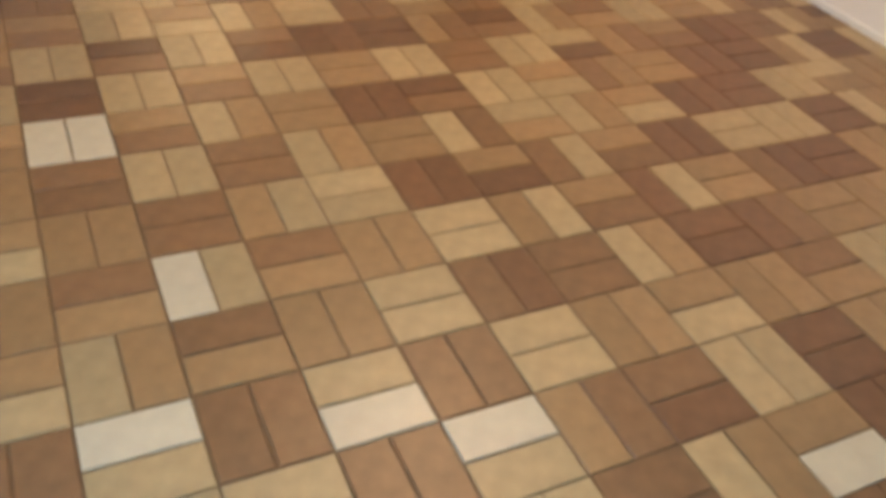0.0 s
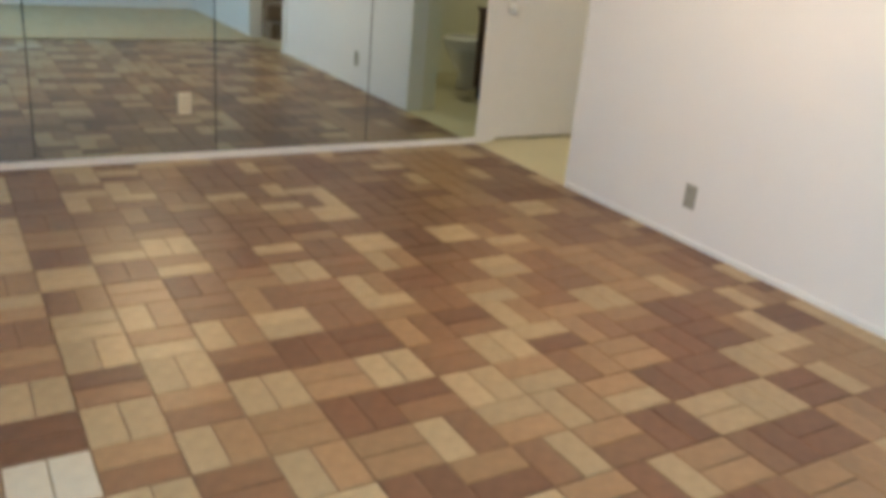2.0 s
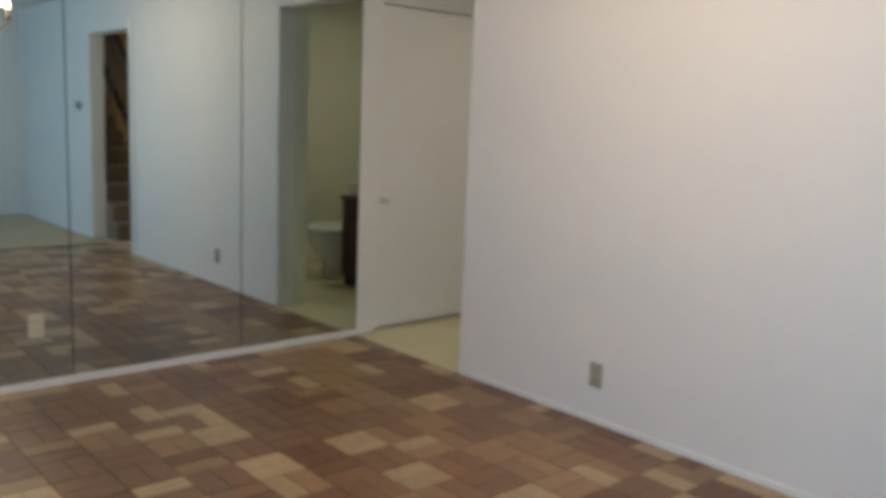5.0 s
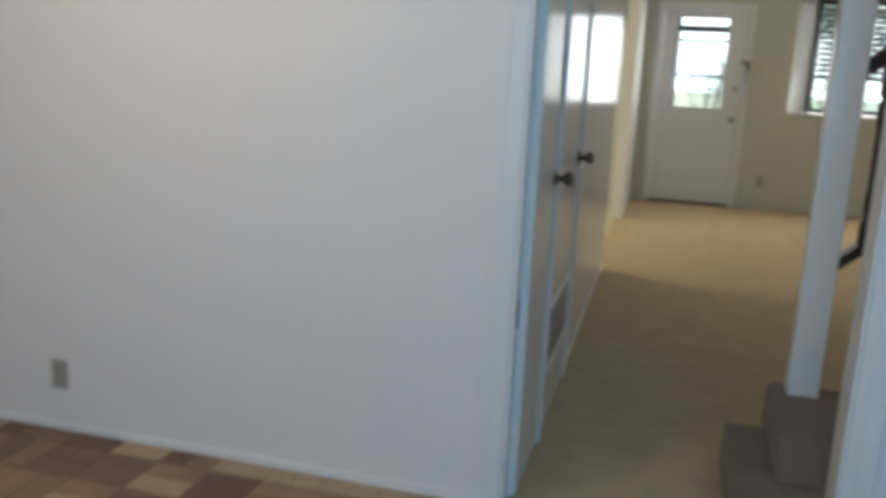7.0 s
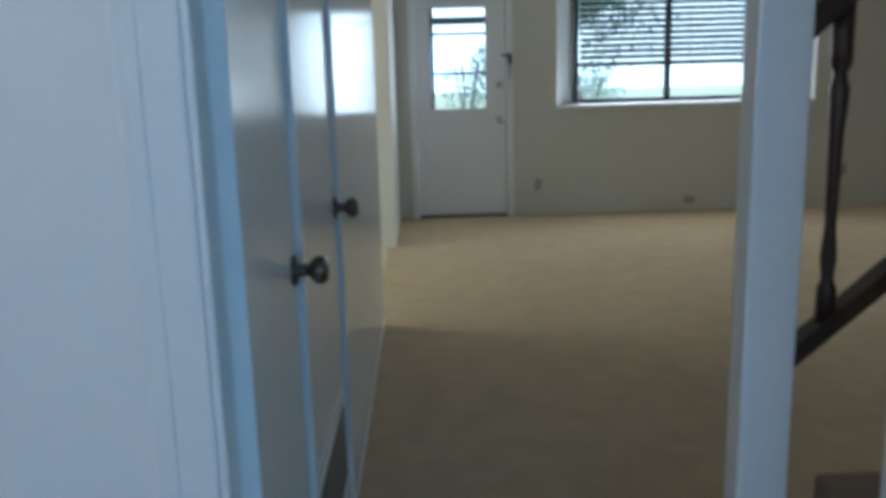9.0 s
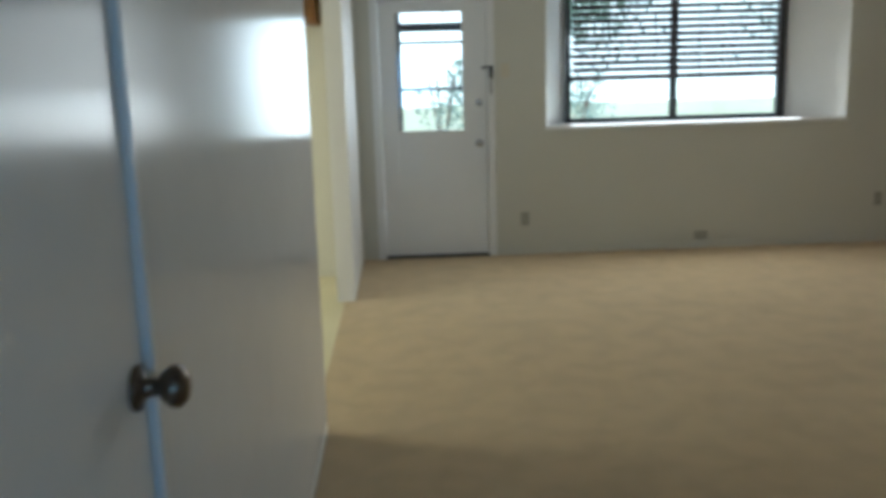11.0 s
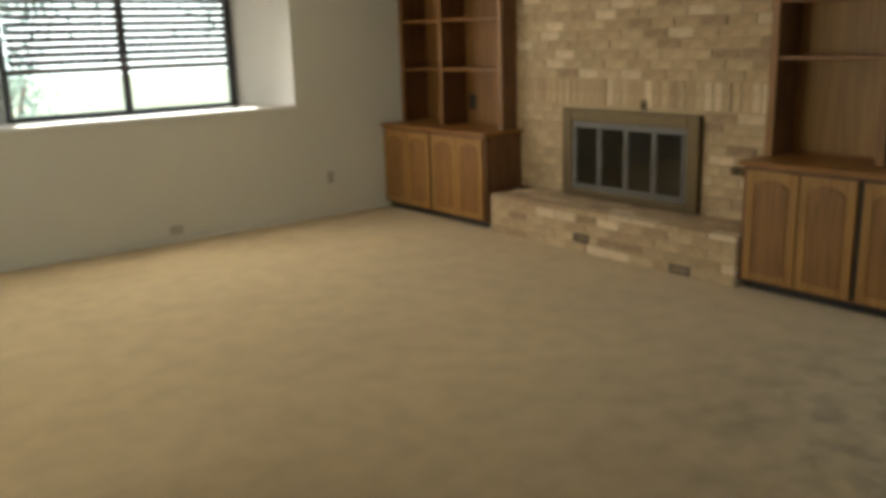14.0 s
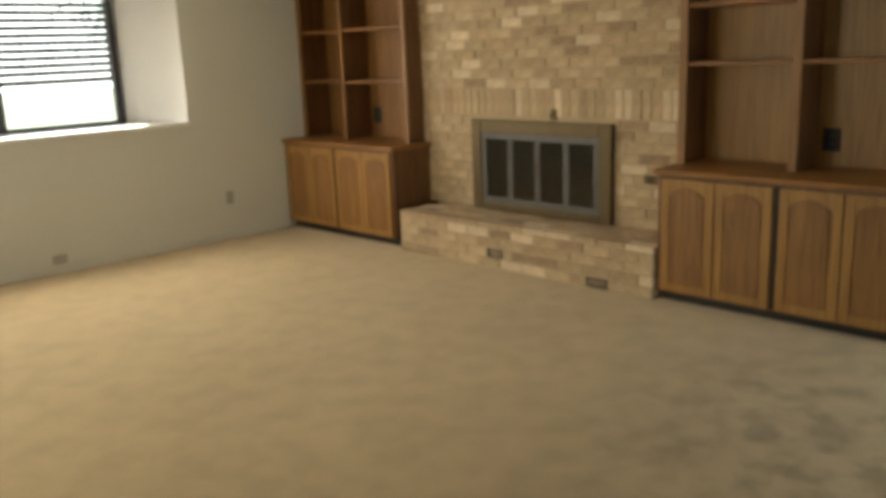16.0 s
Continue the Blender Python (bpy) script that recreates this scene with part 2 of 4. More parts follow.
def lathe(profile, at, axis="z", steps=20):
    """A turned body: (radius, height) pairs swung round an axis through the point at."""
    bm = bmesh.new()
    rings = []
    for r, h in profile:
        ring = []
        for k in range(steps):
            a = 2 * math.pi * k / steps
            c, s = r * math.cos(a), r * math.sin(a)
            p = {"z": (c, s, h), "x": (h, c, s), "y": (c, h, s)}[axis]
            ring.append(bm.verts.new((at[0] + p[0], at[1] + p[1], at[2] + p[2])))
        rings.append(ring)
    for a, b in zip(rings, rings[1:]):
        for k in range(steps):
            bm.faces.new((a[k], a[(k + 1) % steps], b[(k + 1) % steps], b[k]))
    bm.faces.new(rings[0])
    bm.faces.new(rings[-1])
    bmesh.ops.recalc_face_normals(bm, faces=bm.faces)
    for f in bm.faces:
        f.smooth = len(f.verts) == 4
    return bm


def prism(points, axis, a, b):
    """A flat outline pushed from a to b along an axis; outline in the other two axes."""
    bm = bmesh.new()
    def put(p, h):
        return {"x": (h, p[0], p[1]), "y": (p[0], h, p[1]), "z": (p[0], p[1], h)}[axis]
    lo = [bm.verts.new(put(p, a)) for p in points]
    hi = [bm.verts.new(put(p, b)) for p in points]
    bm.faces.new(lo)
    bm.faces.new(hi)
    for k in range(len(points)):
        j = (k + 1) % len(points)
        bm.faces.new((lo[k], lo[j], hi[j], hi[k]))
    bmesh.ops.recalc_face_normals(bm, faces=bm.faces)
    return bm


def tube(points, radius, steps=10):
    """A round bar along a line of points."""
    bm = bmesh.new()
    pts = [Vector(p) for p in points]
    rings = []
    for k, p in enumerate(pts):
        d = (pts[min(k + 1, len(pts) - 1)] - pts[max(k - 1, 0)]).normalized()
        u = d.orthogonal().normalized()
        v = d.cross(u)
        rings.append([bm.verts.new(p + radius * (math.cos(2 * math.pi * q / steps) * u + math.sin(2 * math.pi * q / steps) * v)) for q in range(steps)])
    for a, b in zip(rings, rings[1:]):
        best = min(range(steps), key=lambda s: sum((a[q].co - b[(q + s) % steps].co).length for q in range(steps)))
        for q in range(steps):
            bm.faces.new((a[q], a[(q + 1) % steps], b[(q + 1 + best) % steps], b[(q + best) % steps]))
    bm.faces.new(rings[0])
    bm.faces.new(rings[-1])
    bmesh.ops.recalc_face_normals(bm, faces=bm.faces)
    for f in bm.faces:
        f.smooth = len(f.verts) == 4
    return bm


def mesh_of(name, bm, mat):
    me = bpy.data.meshes.new(name)
    bmesh.ops.recalc_face_normals(bm, faces=bm.faces)
    bm.to_mesh(me)
    bm.free()
    me.materials.append(mat)
    return me


def part(name, bm, mat, parent, label=""):
    ob = new(name, mesh_of(name, bm, mat))
    ob.parent = parent
    return tagged(ob, label)


def thing(name, label, category, at=(0, 0, 0), group="", kind=""):
    ob = new(name)
    ob.empty_display_size = 0.1
    return tagged(ob, label, category, group, kind)


def one(name, bm, mat, label, category, kind="structure"):
    return tagged(new(name, mesh_of(name, bm, mat)), label, category, kind=kind)


# ---- plan ----
H = 2.44            # ceiling
XM, XW = -3.62, -2.65   # mirror face; west end of the dining wall
XL = -0.028          # west jamb of the hall opening
XR = 0.995          # east jamb of the hall opening
YN = 7.172         # inner face of the front wall
YS = -3.95         # south wall of the dining room
XE = 3.3           # east wall of the dining room
HEAD = 2.06

one("floor_dining", boxes((XM - 0.2, 0.62, YS - 0.1, 0.0, -0.12, -0.004)), GROUT, "brown basket-weave tile floor of the dining room", "floor")
one("floor_dining_carpet", boxes((0.62, XE + 0.1, YS - 0.1, 0.0, -0.12, 0.004)), CARPET, "beige carpet beside the tile floor", "carpet")
one("floor_living", boxes((-0.06, 5.7, 0.0, YN + 0.05, -0.12, 0.0)), CARPET, "worn beige carpet of the living room and hall", "carpet")
one("floor_vinyl", boxes((-3.9, -0.06, 0.0, YN, -0.12, -0.003)), VINYL, "pale yellow vinyl floor of kitchen and bath", "floor")
one("ceiling", boxes((-3.95, 5.8, YS - 0.15, YN + 0.2, H, H + 0.12)), CEIL, "white textured ceiling", "ceiling")

one("wall_dining_north", boxes((XW, XL, 0, 0.12, 0, H), (XM - 0.05, XW, 0, 0.12, HEAD, H), (XL, XR, 0, 0.12, HEAD, H), (XR, 3.6, 0, 0.12, 0, H), (3.6, 5.4, 0, 0.12, 2.05, H), (5.4, 5.7, 0, 0.12, 0, H)), WHITE, "plain white painted dining room wall", "wall")
# last box is an unseen backing, added to stop light leaking round the bath door
one("wall_west", boxes((XM - 0.2, XM - 0.05, YS, 0.16, 0, H), (XM - 0.2, XM - 0.05, 0.16, 0.96, 2.05, H), (XM - 0.2, XM - 0.05, 0.96, 2.1, 0, H), (XM - 0.24, XM - 0.201, YS, 2.2, 0, H)), WHITE, "white wall behind the mirror panels", "wall")
one("wall_dining_south", boxes((XM - 0.2, -0.75, YS - 0.12, YS, 0, H), (-0.75, 2.4, YS - 0.12, YS, 2.08, H), (-0.75, 2.4, YS - 0.12, YS, 0, 0.9), (2.4, XE + 0.1, YS - 0.12, YS, 0, H)), WHITE, "white dining room wall with a wide window opening", "wall")
one("wall_dining_east", boxes((XE, XE + 0.12, YS, 0, 0, H)), WHITE, "plain white dining room end wall", "wall")
one("wall_hall", boxes((-0.11, -0.004, 0.12, 3.583, 0, H), (-0.11, 0.0, 3.583, 5.787, 2.1, H), (-0.11, 0.008, 5.787, YN, 0, H)), WHITE, "white hall wall beside the kitchen opening", "wall")
one("wall_east", boxes((5.56, 5.7, 0.12, YN, 0, H)), CREAM, "cream living room wall behind the shelving", "wall")
one("wall_bath_north", boxes((XM - 0.2, -0.11, 2.1, 2.2, 0, H)), YELLOW, "pale yellow bathroom wall", "wall")
one("wall_bath_east", boxes((-1.2, -1.1, 0.12, 2.1, 0, H)), YELLOW, "pale yellow bathroom end wall", "wall")
one("wall_kitchen_south", boxes((-3.9, -0.11, 3.45, 3.55, 0, H)), CREAM, "cream kitchen wall", "wall")
one("wall_kitchen_west", boxes((-3.9, -3.75, 3.55, 4.0, 0, H), (-3.9, -3.75, 5.4, 6.7, 0, H), (-3.9, -3.75, 4.0, 5.4, 0, 1.0), (-3.9, -3.75, 4.0, 5.4, 2.1, H)), CREAM, "cream kitchen wall with a window opening", "wall")
one("wall_kitchen_north", boxes((-3.9, -0.11, 6.62, 6.75, 0, H)), CREAM, "cream kitchen wall below a wooden cabinet", "wall")
# front wall with the openings for door and window
WX0, WX1, GX0, GX1, YG = 1.549, 4.058, 1.79, 3.705, 7.6
SILL, WHEAD = 1.06, 2.25
DX0, DX1, DTOP = 0.185, 1.08, 2.1
one("wall_north", boxes((-0.11, DX0, YN, YN + 0.14, 0, H), (DX0, DX1, YN, YN + 0.14, DTOP, H), (DX1, WX0, YN, YN + 0.14, 0, H), (WX0, WX1, YN, YN + 0.14, 0, SILL - 0.03), (WX0, WX1, YN, YN + 0.14, WHEAD, H), (WX1, 5.7, YN, YN + 0.14, 0, H)), CREAM, "cream front wall with door and window", "wall")
bay = thing("window_recess", "white splayed window recess with a deep sill", "window recess", kind="structure")
part("jamb", prism([(WX0, YN), (GX0, YG + 0.05), (GX0 - 0.1, YG + 0.05), (WX0 - 0.1, YN + 0.141)], "z", SILL, WHEAD), TRIM, bay)
part("jamb", prism([(WX1, YN), (GX1, YG + 0.05), (GX1 + 0.1, YG + 0.05), (WX1 + 0.1, YN + 0.141)], "z", SILL, WHEAD), TRIM, bay)
part("sill", prism([(WX0 - 0.01, YN - 0.018), (WX1 + 0.01, YN - 0.018), (WX1, YN + 0.145), (GX1 + 0.1, YG + 0.06), (GX0 - 0.1, YG + 0.06), (WX0, YN + 0.145)], "z", SILL - 0.028, SILL), TRIM, bay)
part("head", prism([(WX0, YN + 0.001), (WX1, YN + 0.001), (GX1 + 0.1, YG + 0.06), (GX0 - 0.1, YG + 0.06)], "z", WHEAD, WHEAD + 0.03), TRIM, bay)

# patched panel below the window: low ridges of old filler
for bx in ((3.664, 3.672, YN - 0.0035, YN - 0.0005, 0.262, 0.93), (2.05, 4.2, YN - 0.0035, YN - 0.0005, 0.25, 0.258)):
    one("trim", boxes(bx), CREAM, "faint raised seam in the painted wall", "trim")

# baseboards
for nm, bx in (("baseboard", (XW + 0.0, XL - 0.09, -0.012, -0.0005, 0, 0.03)), ("baseboard", (-0.003, 0.009, 0.13, 3.58, 0, 0.055)), ("baseboard", (1.12, 5.0, YN - 0.012, YN - 0.001, 0, 0.05)), ("baseboard", (XR + 0.1, XE, -0.012, -0.0005, 0, 0.03))):
    one(nm, boxes(bx, bevel=0.003), TRIM if bx[0] < 1.1 else CREAM, "low painted baseboard along the wall", "baseboard")

# ---- hall opening casing ----
def casing(name, x0, x1, head, label, both=True):
    c = thing(name, label, "door casing", kind="structure")
    for a, b in ((x0 - 0.09, x0), (x1, x1 + 0.09)):
        part("upright", boxes((a, b, -0.016, -0.0005, 0, head + 0.09), bevel=0.005), TRIM, c)
        part("rib", boxes((a + 0.02, a + 0.036, -0.0185, -0.015, 0, head + 0.06), bevel=0.0015), TRIM, c)
    part("header", boxes((x0, x1, -0.016, -0.0005, head, head + 0.09), bevel=0.005), TRIM, c)
    part("lining", boxes((x0 - 0.0, x0 + 0.012, -0.012, 0.125, 0, head - 0.012), bevel=0.003), TRIM, c)
    part("lining", boxes((x1 - 0.012, x1, -0.012, 0.125, 0, head - 0.012), bevel=0.003), TRIM, c)
    part("lining", boxes((x0, x1, -0.012, 0.125, head - 0.012, head), bevel=0.003), TRIM, c)
    return c


casing("opening_casing", XL, XR, HEAD, "white painted casing round the hall opening")


def knob_on(parent, at, axis, sign, mat, label):
    """A door knob: rose, neck and rounded head, along an axis."""
    s = sign
    prof = [(0.03, 0.0), (0.031, 0.006 * s), (0.014, 0.01 * s), (0.011, 0.03 * s), (0.02, 0.036 * s), (0.028, 0.046 * s), (0.028, 0.058 * s), (0.019, 0.067 * s), (0.004, 0.07 * s)]
    return part("door_knob", lathe(prof, at, axis), mat, parent, label)


def hall_door(y0, y1, knob_y, back=-0.002):
    d = thing("closet_door", "glossy white flush closet door with an aged metal knob", "door", group="closet doors in the hall")
    part("leaf", boxes((back, 0.012, y0, y1, 0.012, 2.03), bevel=0.003), GLOSS, d)
    knob_on(d, (0.012, knob_y, 1.055), "x", 1, KNOB, "aged metal knob")
    return d


hall_door(0.06, 0.52, 0.482, -0.02)
hall_door(0.565, 1.285, 1.247)
for y0, y1 in ((0.527, 0.557), (1.292, 1.31)):
    one("trim", boxes((-0.003, 0.024, y0, y1, 0, 2.06), bevel=0.005), TRIM, "narrow white strip beside a closet door", "trim")
one("door_panel", boxes((-0.002, 0.01, 1.32, 3.57, 0.06, 2.2), bevel=0.003), GLOSS, "glossy white painted hall wall panel", "wall panel")
vent = thing("return_air_grille", "dark louvred air grille low in the closet door", "vent grille")
VY0, VY1, VZ0, VZ1 = 0.585, 1.2, 0.26, 0.54
for bx in ((0.012, 0.02, VY0, VY0 + 0.022, VZ0, VZ1), (0.012, 0.02, VY1 - 0.022, VY1, VZ0, VZ1), (0.012, 0.02, VY0 + 0.022, VY1 - 0.022, VZ0, VZ0 + 0.022), (0.012, 0.02, VY0 + 0.022, VY1 - 0.022, VZ1 - 0.022, VZ1)):
    part("frame", boxes(bx, bevel=0.002), TRIM, vent)
part("backing", boxes((0.0121, 0.0135, VY0 + 0.022, VY1 - 0.022, VZ0 + 0.022, VZ1 - 0.022)), DARK, vent)
for k in range(9):
    z = VZ0 + 0.034 + k * 0.0235
    part("louvre", prism([(0.0136, z + 0.012), (0.019, z), (0.0195, z + 0.002), (0.0136, z + 0.015)], "y", VY0 + 0.023, VY1 - 0.023), STEEL, vent)

one("strike_plate", boxes((XL + 0.012, XL + 0.0135, 0.02, 0.045, 0.62, 0.72)), KNOB, "small dark strike plate on the white jamb", "strike plate")

# ---- stairs beside the hall ----
st = thing("stairs", "stairs in carpet coloured dark brown for shade, with a white post", "stairs", kind="structure")
SY0, SY1, RISE = 0.125, 0.6, 0.18
for k in range(9):
    x0 = 0.7 + 0.13 * k if k < 2 else 1.1 + 0.21 * (k - 2)
    z = RISE * (k + 1)
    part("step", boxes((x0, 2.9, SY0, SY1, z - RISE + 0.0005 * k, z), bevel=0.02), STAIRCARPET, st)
post = tagged(new("stair_post", mesh_of("stair_post", boxes((0.885, 0.99, 0.47, 0.545, 2 * RISE - 0.004, H - 0.001), bevel=0.006), TRIM)), "square white painted post standing on the carpeted step", "post")

SLOPE, RY = 0.86, 0.508
rail = thing("stair_railing", "dark turned wooden stair railing fixed to the white post", "railing")
def sloped(z0, z1, x0, x1, h, w):
    return prism([(x0, z0), (x1, z1), (x1, z1 + h), (x0, z0 + h)], "y", RY - w / 2, RY + w / 2)
part("handrail", sloped(1.46, 1.46 + SLOPE * 1.0, 0.991, 1.991, 0.06, 0.06), RAILWOOD, rail)
part("bottom_rail", sloped(0.82, 0.82 + SLOPE * 1.3, 0.991, 2.291, 0.045, 0.05), RAILWOOD, rail)
for k in range(7):
    x = 1.06 + 0.142 * k
    zb, zt = 0.86 + SLOPE * (x - 0.991), 1.465 + SLOPE * (x - 0.991)
    hh = zt - zb
    prof = [(0.019, -0.03), (0.019, 0.1 * hh), (0.011, 0.13 * hh), (0.016, 0.2 * hh), (0.011, 0.3 * hh), (0.013, 0.6 * hh), (0.019, 0.74 * hh), (0.011, 0.79 * hh), (0.02, 0.82 * hh), (0.02, 1.03 * hh)]
    part("baluster", lathe([(r, h) for r, h in prof], (x, RY, zb), "z", 12), RAILWOOD, rail)

# ---- dining room ----
def mirror_panel(y0, y1):
    """A frameless pane with ground edges."""
    m = thing("mirror_panel", "frameless wall mirror panel standing on a white strip", "mirror", group="mirror panels")
    m.matrix_world = pose(XM - 0.006, y0 + 0.0025, 0.04)
    w = y1 - y0 - 0.005
    part("pane", boxes((0, 0.006, 0.001, w - 0.001, 0, 2.26)), MIRROR, m)
    for e0, e1 in ((0.0, 0.001), (w - 0.001, w)):
        part("edge", boxes((0, 0.0055, e0, e1, 0, 2.26)), STEEL, m, "dark ground glass edge")


mirror_panel(-0.79, -0.002)
mirror_panel(-1.70, -0.79)
mirror_panel(-2.61, -1.70)
mirror_panel(-3.52, -2.61)
one("trim", boxes((XM - 0.045, XM + 0.012, YS, -0.001, 0, 0.038), bevel=0.004), TRIM, "white base strip below the mirror panels", "trim")
one("mirror_backing", boxes((XM - 0.049, XM - 0.0075, YS, -0.001, 0.039, 2.31)), DARK, "dark backing of the mirror panels", "backing")


def outlet(at, face, label, mat=IVORY, blank=False, wide=0.07, tall=0.115):
    """A wall outlet; face: the way that it looks, as an axis and a sign."""
    o = thing("wall_outlet", label, "outlet")
    ax, s = face
    x, y, z = at
    def slab(du0, du1, dz0, dz1, d0, d1):
        if ax == "y":
            r = (x + du0, x + du1, *sorted((y + s * d0, y + s * d1)), z + dz0, z + dz1)
        else:
            r = (*sorted((x + s * d0, x + s * d1)), y + du0, y + du1, z + dz0, z + dz1)
        return r
    part("plate", boxes(slab(-wide / 2, wide / 2, -tall / 2, tall / 2, 0.0005, 0.006), bevel=0.0015), mat, o)
    for c in ((-0.026, 0.026) if not blank else ()):
        part("socket", boxes(slab(-0.016, 0.016, c - 0.014, c + 0.014, 0.006, 0.0085), bevel=0.001), mat, o)
        for du in (-0.007, 0.007):
            part("slot", boxes(slab(du - 0.0012, du + 0.0012, c - 0.002, c + 0.007, 0.0085, 0.009)), DARK, o)
    return o


outlet((-1.742, 0, 0.225), ("y", -1), "grey wall outlet low on the white wall", GREYPLASTIC)
outlet((XM, -1.866, 0.31), ("x", 1), "ivory outlet set into the wall mirror")
outlet((XE, -0.6, 0.3), ("x", -1), "ivory wall outlet on the end wall")
outlet((1.365, YN, 0.3), ("y", -1), "grey wall outlet beside the front door", GREYPLASTIC)
outlet((2.86, YN, 0.108), ("y", -1), "small brown outlet box low on the wall", GREYPLASTIC, wide=0.115, tall=0.07)
outlet((4.38, YN, 0.365), ("y", -1), "grey wall outlet near the shelving", GREYPLASTIC)
outlet((1.215, YN, 1.52), ("y", -1), "ivory light switch plate beside the door", IVORY, True)
thermo = thing("thermostat", "small dark thermostat on the white wall", "thermostat")
part("case", boxes((1.28, 1.36, -0.03, -0.0005, 1.3, 1.39), bevel=0.006), GREYPLASTIC, thermo)
part("dial", lathe([(0.022, 0), (0.022, -0.008), (0.018, -0.01)], (1.32, -0.03, 1.345), "y"), DARK, thermo)

ch = thing("chandelier", "small brass chandelier with glowing candle bulbs", "chandelier")
CX, CY = -1.2, -1.55
part("canopy", lathe([(0.06, 0.0), (0.055, -0.02), (0.02, -0.035)], (CX, CY, H - 0.0005)), BRASS, ch)
part("stem", tube([(CX, CY, H - 0.03), (CX, CY, 1.98)], 0.008), BRASS, ch)
part("hub", lathe([(0.006, 0.16), (0.03, 0.13), (0.045, 0.08), (0.03, 0.04), (0.015, 0.02), (0.02, 0.0), (0.004, -0.02)], (CX, CY, 1.85)), BRASS, ch)
for k in range(5):
    a = 2 * math.pi * k / 5 + 0.3
    u = (math.cos(a), math.sin(a))
    part("arm", tube([(CX + r * u[0], CY + r * u[1], z) for r, z in ((0.03, 1.9), (0.1, 1.85), (0.18, 1.85), (0.23, 1.89), (0.24, 1.93))], 0.006), BRASS, ch)
    part("cup", lathe([(0.02, 0.0), (0.026, 0.012), (0.012, 0.014), (0.012, 0.07)], (CX + 0.24 * u[0], CY + 0.24 * u[1], 1.925)), BRASS, ch)
    part("bulb", lathe([(0.008, 0.0), (0.017, 0.02), (0.015, 0.04), (0.002, 0.075)], (CX + 0.24 * u[0], CY + 0.24 * u[1], 1.997), "z", 12), SHADEGLASS, ch, "warm glowing candle bulb")
pl = bpy.data.lights.new("chandelier_light", "POINT")
pl.energy, pl.color, pl.shadow_soft_size = 25, (1.0, 0.8, 0.56), 0.2
new("chandelier_light", pl).location = (CX, CY, 2.1)

pd = thing("window_south", "wide aluminium framed dining room window", "window", kind="structure")
for x0, x1, y in ((-0.75, 0.32, YS - 0.07), (0.28, 1.37, YS - 0.1), (1.33, 2.4, YS - 0.07)):
    for bx in ((x0, x0 + 0.06, y, y + 0.03, 0.9, 2.08), (x1 - 0.06, x1, y, y + 0.03, 0.9, 2.08), (x0 + 0.06, x1 - 0.06, y, y + 0.03, 0.9, 0.96), (x0 + 0.06, x1 - 0.06, y, y + 0.03, 2.0, 2.08)):
        part("frame", boxes(bx, bevel=0.003), STEEL, pd)
    g = part("pane", boxes((x0 + 0.06, x1 - 0.06, y + 0.012, y + 0.018, 0.96, 2.0)), CLEAR, pd)
    g.visible_shadow = False

pt = thing("patio_door", "aluminium sliding glass patio door of the living room", "patio door", kind="structure")
for x0, x1, y in ((3.6, 4.53, 0.02), (4.47, 5.4, 0.055)):
    for bx in ((x0, x0 + 0.05, y, y + 0.03, 0.02, 2.05), (x1 - 0.05, x1, y, y + 0.03, 0.02, 2.05), (x0 + 0.05, x1 - 0.05, y, y + 0.03, 0.02, 0.09), (x0 + 0.05, x1 - 0.05, y, y + 0.03, 1.98, 2.05)):
        part("frame", boxes(bx, bevel=0.003), STEEL, pt)
    g = part("pane", boxes((x0 + 0.05, x1 - 0.05, y + 0.012, y + 0.018, 0.09, 1.98)), CLEAR, pt)
    g.visible_shadow = False
part("track", boxes((3.6, 5.4, 0.0, 0.115, 0.0, 0.019)), STEEL, pt)

# ---- bath seen through the west opening ----
bd = thing("door_bath", "closed white flush door with a small knob", "door", kind="structure")
part("leaf", boxes((XM - 0.09, XM - 0.055, 0.18, 0.94, 0.012, 2.03), bevel=0.003), TRIM, bd)
for bx in ((XM - 0.05, XM - 0.036, 0.125, 0.18, 0, 2.1), (XM - 0.05, XM - 0.036, 0.94, 0.995, 0, 2.1), (XM - 0.05, XM - 0.036, 0.18, 0.94, 2.035, 2.1)):
    part("casing", boxes(bx, bevel=0.004), TRIM, bd)
knob_on(bd, (XM - 0.055, 0.215, 0.85), "x", 1, PORCELAIN, "small pale knob")
one("trim", boxes((XM - 0.05, XM + 0.003, 0.0005, 0.121, 0, HEAD), bevel=0.003), TRIM, "white jamb at the mirror end", "trim")
one("trim", boxes((XW - 0.012, XW - 0.0005, -0.004, 0.124, 0, HEAD), bevel=0.003), TRIM, "white jamb at the end of the wall", "trim")
one("wall_bath_return", boxes((XW + 0.001, XW + 0.1, 0.121, 0.24, 0, HEAD)), YELLOW, "pale painted return wall of the bathroom", "wall")
ds = thing("door_stop", "small dark door stop on the floor", "door stop")
part("bumper", lathe([(0.016, 0.0), (0.016, 0.02), (0.01, 0.026)], (XM + 0.02, 0.9, 0.0)), DARK, ds)
wc = thing("toilet", "white toilet beside a dark vanity", "toilet")
def oval(cx, cy, rx, ry, n=20):
    return [(cx + rx * math.cos(2 * math.pi * k / n), cy + ry * math.sin(2 * math.pi * k / n)) for k in range(n)]
